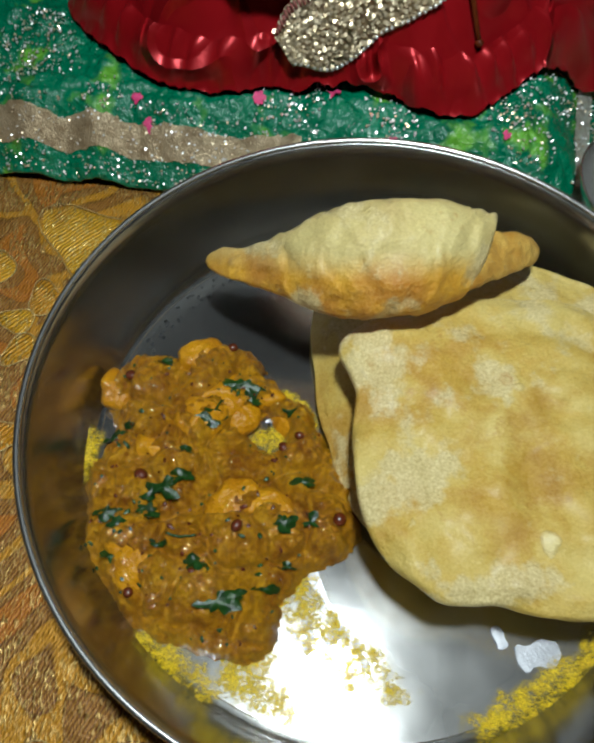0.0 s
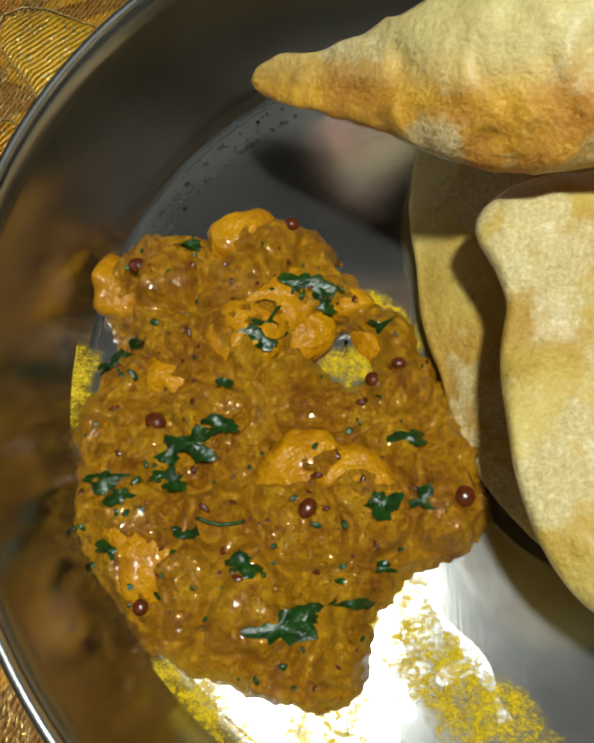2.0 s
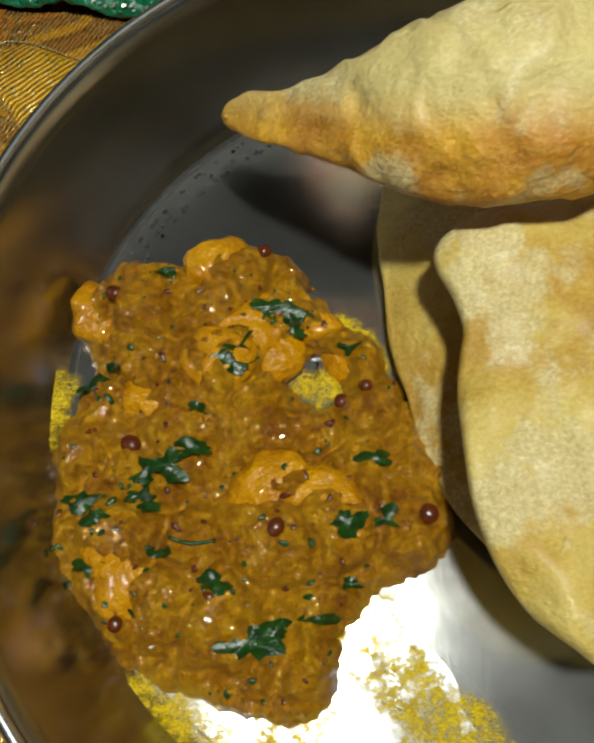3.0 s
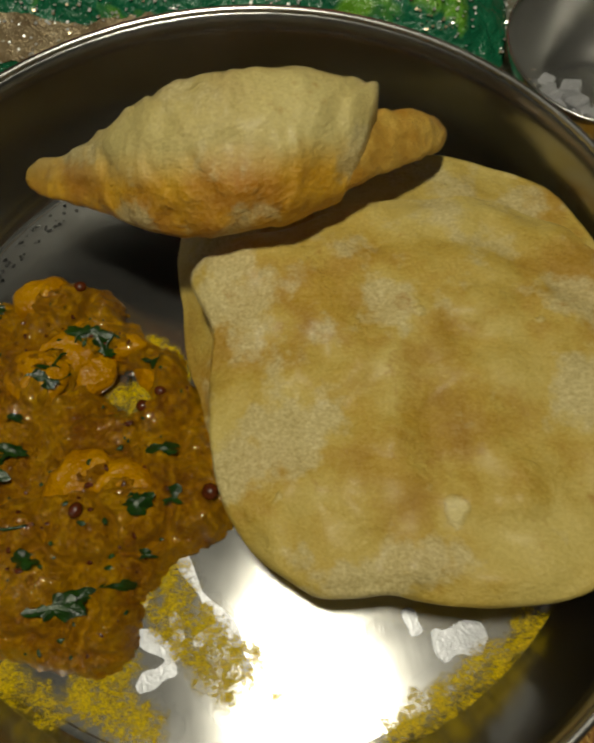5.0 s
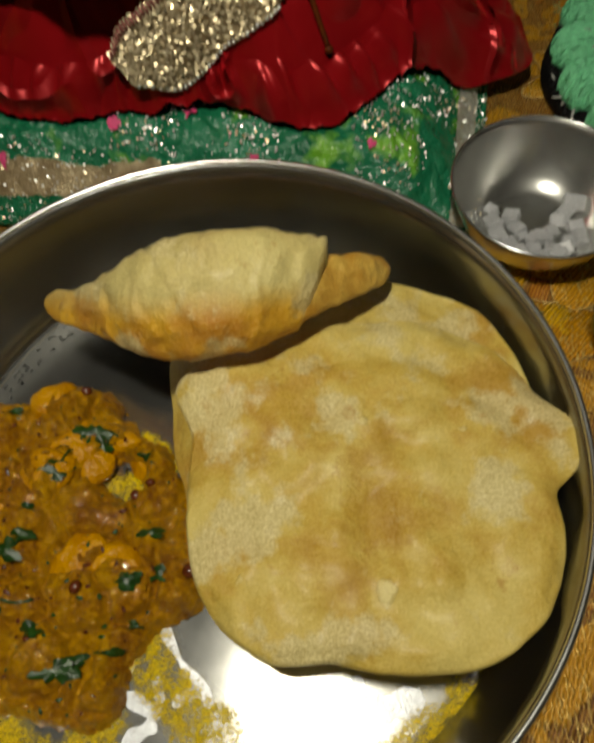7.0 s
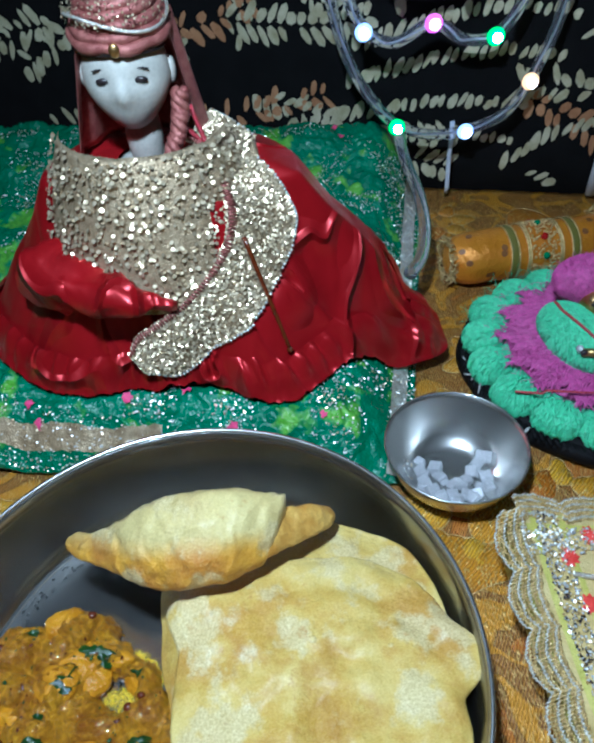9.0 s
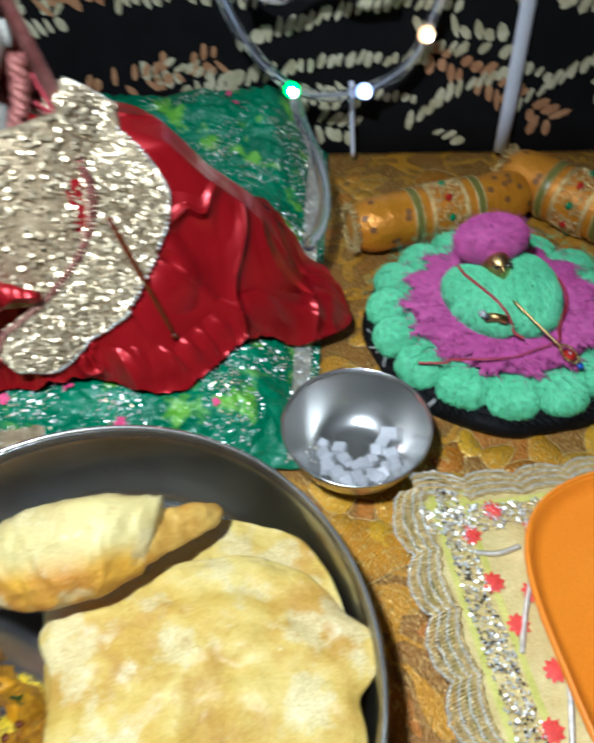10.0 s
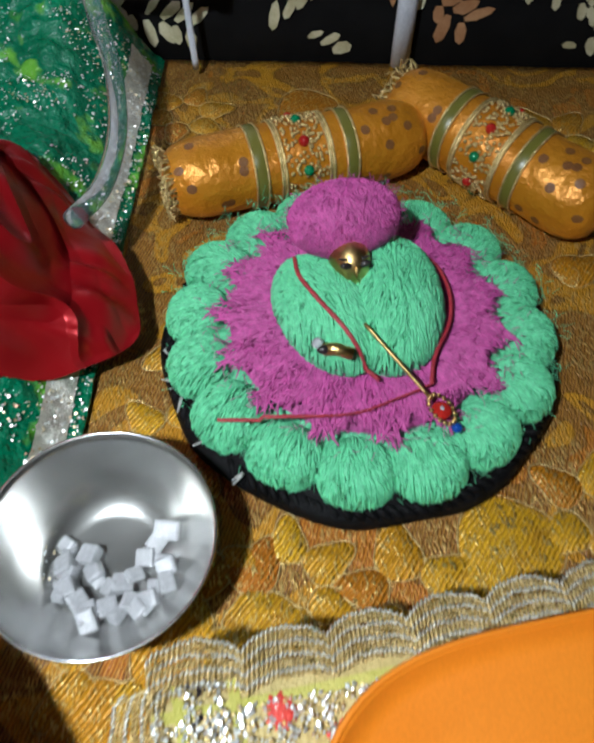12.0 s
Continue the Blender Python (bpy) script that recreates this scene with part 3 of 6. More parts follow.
# black printed hanging behind the shrine
def hanging():
    cloth = thing("backdrop", "black cloth hanging printed with cream leaf sprigs", "hanging")
    cloth["kind"] = "structure"

    def at(a, z, out=0.0):
        return BACK + UX * a + UY * (0.006 * math.sin(a * 22) * smooth(0, 0.2, z) - out) + Vector((0, 0, z))

    bm = bmesh.new()
    sheet(bm, 90, 20, lambda u, v: at((u - 0.5) * 1.9, -0.02 + 1.0 * v))
    for f in list(bm.faces):
        f.normal_update()
    made = bmesh.ops.extrude_face_region(bm, geom=list(bm.faces))
    for v in made["geom"]:
        if isinstance(v, bmesh.types.BMVert):
            v.co += UY * 0.008
    part("cloth", bm, BLACK_CLOTH, cloth)
    random.seed(5)
    for mat, count, name in ((CREAM_PRINT, 56, "leaf_print"), (RUST_PRINT, 7, "rust_print")):
        bm = bmesh.new()
        for s in range(count):
            a0, z0 = random.uniform(-0.5, 0.5), random.uniform(0.0, 0.5)
            ang, curl = random.uniform(-0.5, 0.5) + random.choice((0, 0, math.pi)), random.uniform(-5, 5)
            x, z = a0, z0
            for k in range(random.randint(9, 17)):
                ang += curl * 0.009
                x, z = x + 0.0100 * math.cos(ang), z + 0.0100 * math.sin(ang)
                for side in (-1, 1):
                    t = ang + side * random.uniform(0.8, 1.25)
                    ln, wd = random.uniform(0.010, 0.023), random.uniform(0.0028, 0.0056)
                    if random.random() < 0.16:
                        continue
                    ring = []
                    for j in range(7):
                        b = j * math.tau / 7
                        px, pz = ln * (0.55 + 0.5 * math.cos(b)), wd * math.sin(b) * random.uniform(0.7, 1.1)
                        ring.append((x + px * math.cos(t) - pz * math.sin(t), z + px * math.sin(t) + pz * math.cos(t)))
                    if min(q[1] for q in ring) < 0.001:
                        continue
                    bm.faces.new([bm.verts.new(at(q[0], q[1], 0.0012 + 0.0004 * (k % 2))) for q in ring])
        if mat is CREAM_PRINT:      # arching fern rows with long slanting leaves
            for a0, z0, ln0, tip in ((-0.115, 0.030, 0.20, 0.02), (-0.10, 0.062, 0.19, 0.02), (-0.085, 0.098, 0.20, 0.03), (-0.07, 0.135, 0.19, 0.03), (-0.09, 0.175, 0.21, 0.03), (0.07, 0.02, 0.14, 0.05), (0.16, 0.03, 0.16, 0.06), (-0.19, 0.13, 0.07, 0.10)):
                for k in range(int(ln0 / 0.0085)):
                    u = k * 0.0085 / ln0
                    x, z = a0 + ln0 * u, z0 + tip * math.sin(2.2 * u) + 0.002 * random.uniform(-1, 1)
                    t = math.pi / 2 + random.uniform(-0.55, -0.1)
                    ln, wd = 0.021 * (1 - 0.5 * u) * random.uniform(0.75, 1.15), random.uniform(0.0030, 0.0048)
                    ring = []
                    for j in range(8):
                        b = j * math.tau / 8
                        px, pz = ln * (0.5 + 0.5 * math.cos(b)), wd * math.sin(b) * random.uniform(0.6, 1.1)
                        ring.append((x + px * math.cos(t) - pz * math.sin(t), max(0.001, z + px * math.sin(t) + pz * math.cos(t))))
                    bm.faces.new([bm.verts.new(at(q[0], q[1], 0.0022 + 0.0004 * (k % 2))) for q in ring])
        part(name, bm, mat, cloth, kind="stuff", soft=False)


hanging()

# steel plate
PX, PY = 0.0305, 0.1195
PLATE = thing("steel_plate", "round deep stainless steel plate with rolled rim on brocade cloth", "plate", (PX, PY, 0))


def steel_plate():
    bm = bmesh.new()
    lathe(bm, [(0, 0), (0.04, 0), (0.09, 0.0001), (0.1195, 0.0003), (0.1225, 0.0009), (0.1222, -0.0012), (0.09, -0.0016), (0, -0.0016)], 160)
    part("floor", bm, STEEL, PLATE)
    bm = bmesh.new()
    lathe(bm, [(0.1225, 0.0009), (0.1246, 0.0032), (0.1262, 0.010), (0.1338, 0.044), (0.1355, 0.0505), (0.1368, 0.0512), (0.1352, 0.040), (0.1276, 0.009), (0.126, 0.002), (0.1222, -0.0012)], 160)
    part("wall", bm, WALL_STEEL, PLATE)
    bm = bmesh.new()
    tube(bm, [(0.1370 * math.cos(a), 0.1370 * math.sin(a), 0.0516) for a in np.linspace(0, math.tau, 160, endpoint=False)], 0.0014, 10, closed=True)
    part("rolled_rim", bm, BOWL_STEEL, PLATE)
    # a ring-shaped step where floor and wall meet
    bm = bmesh.new()
    tube(bm, [(0.1205 * math.cos(a), 0.1205 * math.sin(a), 0.0002) for a in np.linspace(0, math.tau, 160, endpoint=False)], 0.0006, 6, closed=True)
    part("floor_ring", bm, STEEL, PLATE)
    # punched dots along the floor's edge
    random.seed(3)
    bm = bmesh.new()
    for k in range(90):
        a, r = radians(random.uniform(122, 166)), random.choice((0.1172, 0.1145, 0.1118)) + random.uniform(-0.0007, 0.0007)
        scale_disc(bm, (r * math.cos(a), r * math.sin(a), 0.0007), (0, 0, 1), random.uniform(0.0003, 0.0008), 7)
    part("punched_dots", bm, PUNCH, PLATE, "small dark punched dots", kind="stuff", soft=False)
    # etched flower: petals round a bud and a curved stem
    def petal(at, turn, ln, wd, notch=0.0):
        bm = bmesh.new()
        ring = []
        for k in range(22):
            a = k * math.tau / 22
            x, y = ln * (0.5 + 0.5 * math.cos(a)), wd * math.sin(a) * (0.75 + 0.25 * math.cos(2 * a + 0.4)) * (1 + notch * math.cos(5 * a))
            ring.append(bm.verts.new((at[0] - PX + math.cos(turn) * x - math.sin(turn) * y, at[1] - PY + math.sin(turn) * x + math.cos(turn) * y, 0.0005 + 0.00004 * len(PLATE.children))))
        bm.faces.new(ring)
        part("etched_petal", bm, ETCH, PLATE, soft=False)
    petal((0.006, 0.032), 2.7, 0.017, 0.0055, 0.15)
    petal((0.004, 0.030), -2.6, 0.014, 0.005, 0.2)
    petal((0.006, 0.036), 1.9, 0.010, 0.0035)
    petal((0.010, 0.035), 0.5, 0.013, 0.004)
    petal((-0.010, 0.042), 1.2, 0.011, 0.0035, 0.1)
    petal((0.086, 0.028), 0.3, 0.018, 0.009, 0.2)
    petal((0.082, 0.033), 2.0, 0.009, 0.004, 0.1)
    bm = bmesh.new()
    line = spline([(0.003, 0.070, 0), (0.006, 0.062, 0), (0.014, 0.048, 0), (0.022, 0.038, 0), (0.027, 0.026, 0)], 41)

    def stem(u, v):
        k = min(39, int(u * 40))
        p, d = line[k].lerp(line[k + 1], u * 40 - k), (line[k + 1] - line[k]).normalized()
        w = (v - 0.5) * 0.0040 * (0.35 + abs(math.sin(7 * u)))
        return (p.x - d.y * w - PX, p.y + d.x * w - PY, 0.0005)

    sheet(bm, 40, 2, stem)
    part("etched_stem", bm, ETCH, PLATE)


steel_plate()

# potato curry: lumps that flow together
LUMPS = [(-0.070, 0.145, 0.0195), (-0.036, 0.150, 0.0215), (-0.045, 0.116, 0.034), (-0.074, 0.100, 0.0185), (-0.074, 0.074, 0.0175), (-0.048, 0.066, 0.030),
         (-0.036, 0.050, 0.0165), (-0.0195, 0.0395, 0.0118), (-0.018, 0.076, 0.026), (0.0065, 0.089, 0.0190), (0.0125, 0.0800, 0.0115), (-0.001, 0.108, 0.0175), (0.000, 0.131, 0.0075), (-0.0135, 0.139, 0.0070)]


def curry_depth(x, y):
    """How far inside the heap a point of the plan lies."""
    s = sum(math.exp(-(math.hypot(x - a, y - b) - r) * 210) for a, b, r in LUMPS)
    d = math.log(s + 1e-9) / 210
    d = min(d, math.hypot((x + 0.0132) * 1.05, y - 0.1245) - 0.0088)
    return d + 0.0022 * n3(x * 140, y * 140) + 0.0012 * n3(x * 420, y * 420, 2)


def curry_height(x, y):
    d = curry_depth(x, y)
    if d <= 0:
        return 0.0
    h = 0.0125 * (1 - math.exp(-d / 0.0045)) + 0.004 * smooth(0.006, 0.025, d)
    wx, wy = x + 0.004 * n3(x * 90, y * 90, 11), y + 0.004 * n3(x * 90, y * 90, 13)
    chunk = noise.voronoi(Vector((wx * 48, wy * 48, 0.5)))[0]
    crumb = noise.voronoi(Vector((wx * 230, wy * 230, 1.5)))[0]
    lump = 0.0055 * (0.55 - min(1, chunk[0]) ** 1.6) + 0.0030 * smooth(0.02, 0.20, chunk[1] - chunk[0]) - 0.002
    lump += 0.0022 * (0.5 - crumb[0]) + n3(x * 420, y * 420, 9) * 0.0014
    return max(0.0006, h + lump * smooth(0, 0.007, d))


def potato_curry():
    heap = thing("potato_curry", "oily orange potato curry with green leaves heaped on the steel plate", "food", (0, 0, 0.0008))
    step, x0, y0 = 0.0007, -0.102, 0.022
    nx, ny = 194, 226
    bm = bmesh.new()
    grid = {}
    for i in range(nx):
        for j in range(ny):
            x, y = x0 + i * step, y0 + j * step
            d = curry_depth(x, y)
            if d > -0.0006:
                z = curry_height(x, y)
                if d < 0.0004:      # the rim runs out on the plate in a smooth line
                    e = 0.0002
                    g = Vector((curry_depth(x + e, y) - d, curry_depth(x, y + e) - d)) / e
                    g = g.normalized() * (d / max(0.5, g.length))
                    x, y, z = x - g.x, y - g.y, 0.0
                grid[i, j] = bm.verts.new((x, y, z))
    for i, j in list(grid):
        q = [(i, j), (i + 1, j), (i + 1, j + 1), (i, j + 1)]
        if all(k in grid for k in q):
            bm.faces.new([grid[k] for k in q])
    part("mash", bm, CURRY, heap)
    random.seed(21)
    # potato pieces half sunk in the mash
    for x, y, sx, sy, turn in ((-0.036, 0.137, 0.015, 0.011, 40), (-0.042, 0.126, 0.011, 0.009, 10), (-0.027, 0.132, 0.008, 0.010, 70), (-0.083, 0.143, 0.007, 0.010, 15),
                               (-0.0135, 0.1395, 0.0065, 0.0055, 20), (-0.011, 0.086, 0.013, 0.008, -20), (-0.066, 0.066, 0.010, 0.013, 25), (-0.026, 0.088, 0.012, 0.010, 50),
                               (-0.004, 0.128, 0.006, 0.009, 30), (-0.060, 0.112, 0.013, 0.009, -30), (-0.045, 0.160, 0.010, 0.008, 20)):
        bm = bmesh.new()
        h = curry_height(x, y)
        blob(bm, (x, y, h - 0.0052), (1.1 * sx, 1.1 * sy, 0.0060), (random.uniform(-10, 10), random.uniform(-10, 10), turn), 22, 14)
        for v in bm.verts:
            v.co += Vector((n3(v.co.x * 110, v.co.y * 110, 1), n3(v.co.x * 110, v.co.y * 110, 4), 0.6 * n3(v.co.x * 190, v.co.y * 190, 8))) * 0.0034
        part("potato_piece", bm, POTATO, heap, "soft yellow piece of potato")
    # brown lentils and chilli
    for x, y, r in ((-0.024, 0.0765, 0.0028), (0.0175, 0.0815, 0.0030), (-0.075, 0.147, 0.0024), (-0.066, 0.100, 0.0032), (0.001, 0.118, 0.0022), (-0.006, 0.1145, 0.0024), (-0.066, 0.052, 0.0022), (-0.030, 0.163, 0.0025)):
        bm = bmesh.new()
        blob(bm, (x, y, curry_height(x, y) + 0.0006), (r, r * random.uniform(0.8, 1.2), r * 0.75), (0, 0, random.uniform(0, 180)), 12, 8)
        part("lentil", bm, SEED, heap, "dark red-brown lentil")
    # coriander leaves: lobed blades that follow the heap
    leaves = [(-0.026, 0.1425, 0.0075), (-0.037, 0.1375, 0.004), (-0.0375, 0.1235, 0.0065), (-0.0365, 0.128, 0.003), (-0.080, 0.120, 0.006), (-0.073, 0.124, 0.003), (-0.079, 0.084, 0.0065),
              (-0.074, 0.079, 0.004), (-0.060, 0.084, 0.0055), (-0.054, 0.094, 0.006), (-0.048, 0.098, 0.005), (-0.061, 0.092, 0.0045), (-0.0395, 0.0625, 0.0045), (-0.074, 0.066, 0.0045),
              (-0.031, 0.048, 0.0065), (-0.025, 0.050, 0.0055), (-0.012, 0.054, 0.0045), (-0.005, 0.078, 0.005), (0.003, 0.096, 0.005), (-0.004, 0.063, 0.0035), (-0.047, 0.109, 0.0035),
              (-0.020, 0.137, 0.004), (-0.003, 0.133, 0.0035), (-0.061, 0.155, 0.004), (0.006, 0.080, 0.004), (-0.054, 0.070, 0.003), (-0.066, 0.058, 0.004)]
    for x, y, size in leaves:
        bm = bmesh.new()
        turn = random.uniform(0, math.tau)
        rings = []
        lobes, slim = random.choice((2, 3)), random.uniform(0.55, 0.95)
        for f in (0.0, 0.55, 1.0):
            row = []
            for k in range(24):
                a = k * math.tau / 24
                r = size * f * (0.78 + 0.20 * math.cos(lobes * a) + 0.5 * n3(math.cos(a) * 2.2 + x * 900, math.sin(a) * 2.2 + y * 900))
                px = x + r * math.cos(a + turn) * 1.25
                py = y + r * math.sin(a + turn) * slim
                row.append((px, py, 0.5 * (curry_height(px, py) + curry_height(x, y)) + 0.0009 + 0.0018 * f * math.sin(2 * a + turn) + 0.0014 * n3(px * 300, py * 300, 3)))
            rings.append(row)
        mid = bm.verts.new((x, y, curry_height(x, y) + 0.0014))
        r1, r2 = [bm.verts.new(p) for p in rings[1]], [bm.verts.new(p) for p in rings[2]]
        for k in range(24):
            q = (k + 1) % 24
            bm.faces.new((mid, r1[k], r1[q]))
            bm.faces.new((r1[k], r2[k], r2[q], r1[q]))
        part("coriander_leaf", bm, LEAF, heap, "dark green wilted coriander leaf")
    # chopped herb flecks and reddish crumbs mixed into the mash
    for name, mat, count, lo, hi in (("herb_fleck", LEAF, 80, 0.0004, 0.0011), ("spice_crumb", SEED, 90, 0.0004, 0.0010)):
        bm = bmesh.new()
        done = 0
        while done < count:
            x, y = random.uniform(-0.095, 0.022), random.uniform(0.030, 0.165)
            if curry_depth(x, y) < 0.003 or n3(x * 40, y * 40, 17) < -0.15:
                continue
            r = random.uniform(lo, hi)
            blob(bm, (x, y, curry_height(x, y) + 0.0003), (r * random.uniform(0.8, 2.2), r, r * 0.45), (random.uniform(-25, 25), random.uniform(-25, 25), random.uniform(0, 180)), 7, 5, rough=0.5, freq=900)
            done += 1
        part(name, bm, mat, heap, kind="stuff")
    # stems
    for pts in (((-0.028, 0.141), (-0.033, 0.134), (-0.036, 0.127)), ((-0.016, 0.142), (-0.019, 0.136), (-0.018, 0.131)), ((-0.068, 0.062), (-0.064, 0.057), (-0.061, 0.054)), ((-0.052, 0.0735), (-0.046, 0.072), (-0.040, 0.073)),
                ((-0.030, 0.141), (-0.020, 0.143), (-0.014, 0.140))):
        bm = bmesh.new()
        line = spline([(a, b, 0) for a, b in pts], 12)
        tube(bm, [(p.x, p.y, curry_height(p.x, p.y) + 0.0010) for p in line], 0.0005, 5)
        part("stem", bm, LEAF, heap)
    bm = bmesh.new()
    tube(bm, [(-0.081, 0.062, 0.004), (-0.0825, 0.056, 0.003), (-0.082, 0.049, 0.0015)], 0.0007, 5)
    part("stem", bm, LIME, heap, "pale green stem end")


potato_curry()


# turmeric gravy dragged over the plate's floor
def smear(points, width, seed):
    line = spline([(x, y, 0) for x, y in points], 60)
    bm = bmesh.new()

    def place(u, v):
        k = min(58, int(u * 59))
        t = u * 59 - k
        p = line[k].lerp(line[k + 1], t)
        d = (line[k + 1] - line[k]).normalized()
        w = 1.25 * width * (0.55 + 0.45 * math.sin(math.pi * u) ** 0.4 + 0.35 * n3(u * 9, seed))
        s = (v - 0.5) * w + 0.15 * width * n3(u * 20, v * 4, seed)
        x, y = p.x - d.y * s, p.y + d.x * s
        r = math.hypot(x - PX, y - PY)
        z = 0.0010 + 0.0006 * max(0, n3(x * 500, y * 500, seed))
        if r > 0.119:
            z += (min(r, 0.13) - 0.119) * 0.55
        return (x, y, z)

    layer = bm.verts.layers.float.new("body")
    sheet(bm, 150, 14, place)
    for k, v in enumerate(bm.verts):
        i, j = divmod(k, 15)
        v[layer] = 0.95 * math.sin(math.pi * j / 14) ** 0.7 * min(1.0, 2.0 * math.sin(math.pi * i / 150))
    solid("gravy_smear", bm, SMEAR, "streak of yellow turmeric gravy on the steel plate", "food", "gravy smears")


smear([(-0.004, 0.078), (0.001, 0.064), (0.0035, 0.051), (0.016, 0.0366), (0.033, 0.0214), (0.052, 0.0082)], 0.017, 1.0)
smear([(-0.010, 0.056), (-0.003, 0.046), (0.007, 0.034), (0.017, 0.022), (0.028, 0.009)], 0.011, 2.0)
smear([(-0.034, 0.029), (-0.021, 0.0216), (-0.008, 0.014), (0.004, 0.006)], 0.017, 3.0)
smear([(0.056, 0.003), (0.078, 0.0085), (0.096, 0.0185), (0.114, 0.029), (0.134, 0.044)], 0.017, 4.0)
smear([(-0.066, 0.044), (-0.055, 0.033), (-0.040, 0.022), (-0.024, 0.012)], 0.013, 5.0)
smear([(-0.091, 0.130), (-0.094, 0.114), (-0.092, 0.098)], 0.013, 6.0)
smear([(-0.023, 0.125), (-0.013, 0.121), (-0.004, 0.125)], 0.015, 7.0)
smear([(-0.010, 0.148), (0.002, 0.138), (0.011, 0.124)], 0.008, 8.0)
smear([(-0.036, 0.040), (-0.022, 0.030), (-0.014, 0.028), (-0.006, 0.036)], 0.014, 9.0)


# puris
def outline(pairs):
    """A smooth closed outline from (degrees, radius) pairs."""
    deg = np.array([p[0] for p in pairs], float)
    rad = np.array([p[1] for p in pairs], float)
    fine = np.linspace(0, 360, 720, endpoint=False)
    r = np.interp(fine, np.concatenate((deg - 360, deg, deg + 360)), np.tile(rad, 3))
    k = np.hanning(25)
    r = np.convolve(np.tile(r, 3), k / k.sum(), "same")[720:1440]
    return lambda a: float(np.interp(math.degrees(a) % 360, fine, r, period=360)) * (1 + 0.006 * n3(math.cos(a) * 9, math.sin(a) * 9, 3))


LOW_C, TOP_C = (0.082, 0.138), (0.0925, 0.1065)
lower_edge = outline([(5, 0.074), (23, 0.073), (36, 0.072), (50, 0.066), (75, 0.062), (105, 0.068), (128, 0.086), (139, 0.0925), (153, 0.0845), (169, 0.0745), (198, 0.071), (224, 0.079), (240, 0.082), (290, 0.084), (330, 0.080)])
upper_edge = outline([(7, 0.0775), (20, 0.068), (41, 0.0685), (61, 0.067), (83, 0.063), (112, 0.0666), (129, 0.070), (143, 0.081), (153, 0.086), (165, 0.0700), (188, 0.0711), (210, 0.0768), (220, 0.0782), (237, 0.0764),
                      (250, 0.0674), (267, 0.0686), (279, 0.0703), (292, 0.0738), (312, 0.074), (332, 0.0696), (349, 0.0622), (356, 0.072)])


def lower_rim_z(a):
    return 0.0075 + 0.024 * smooth(-0.5, 0.9, math.cos(a - 0.45))


def lower_puri_top(x, y):
    a = math.atan2(y - LOW_C[1], x - LOW_C[0])
    r = min(1, math.hypot(x - LOW_C[0], y - LOW_C[1]) / lower_edge(a))
    return (lower_rim_z(a) + 0.0015) * r ** 2.7 + 0.0365 * (1 - r ** 2.7), r


def puffed(name, centre, edge, top, bottom, material, label, waves):
    """A puffed disc of dough: top and bottom skins meet in a thin rounded edge."""
    nr, na = 60, 170
    skins = []
    for skin in (top, bottom):
        rows = []
        for i in range(nr + 1):
            f = (i / nr) ** 0.8
            row = []
            for k in range(na):
                a = k * math.tau / na
                aa = a if a < math.pi else a - math.tau
                r = f * edge(aa)
                x, y = centre[0] + r * math.cos(a), centre[1] + r * math.sin(a)
                row.append(Vector((x, y, skin(x, y, f) + waves * f * f * (0.0016 * math.sin(5 * a + 1) + 0.003 * n3(x * 30, y * 30, 2)) * (1 if skin is top else 0.9))))
            rows.append(row)
        skins.append(rows)
    for k in range(na):      # close the edge
        m = (skins[0][nr][k] + skins[1][nr][k]) / 2
        skins[0][nr][k] = m + Vector((0, 0, 0.0009))
        skins[1][nr][k] = m - Vector((0, 0, 0.0009))
    puri = thing(name, label, "bread", (centre[0], centre[1], 0.003), "puris on the plate")
    off = Vector((centre[0], centre[1], 0.003))
    for rows, flip in zip(skins, (False, True)):
        bm = bmesh.new()
        mid = bm.verts.new(rows[0][0] - off)
        vs = [[bm.verts.new(p - off) for p in row] for row in rows[1:]]
        low = [bm.verts.new(p - off) for p in skins[1][nr]]
        for k in range(na):
            q = (k + 1) % na
            bm.faces.new((mid, vs[0][q], vs[0][k]) if flip else (mid, vs[0][k], vs[0][q]))
            for i in range(nr - 1):
                f4 = (vs[i][k], vs[i + 1][k], vs[i + 1][q], vs[i][q])
                bm.faces.new(f4[::-1] if flip else f4)
            if not flip:
                bm.faces.new((vs[-1][k], low[k], low[q], vs[-1][q]))
        if flip:
            bmesh.ops.delete(bm, geom=low, context="VERTS")
        part("under_skin" if flip else "top_skin", bm, material, puri)
    return puri


def lift(x, y):
    """The upper puri's corner stands up from the one below."""
    return 0.0028 * math.exp(-((x - 0.020) ** 2 + (y - 0.140) ** 2) / 0.0011)


def rumple(x, y, s):
    return 0.0024 * n3(x * 38, y * 38, s) + 0.0016 * n3(x * 85, y * 85, s + 3) + 0.0022 * max(0, n3(x * 60, y * 60, s + 6) - 0.1)


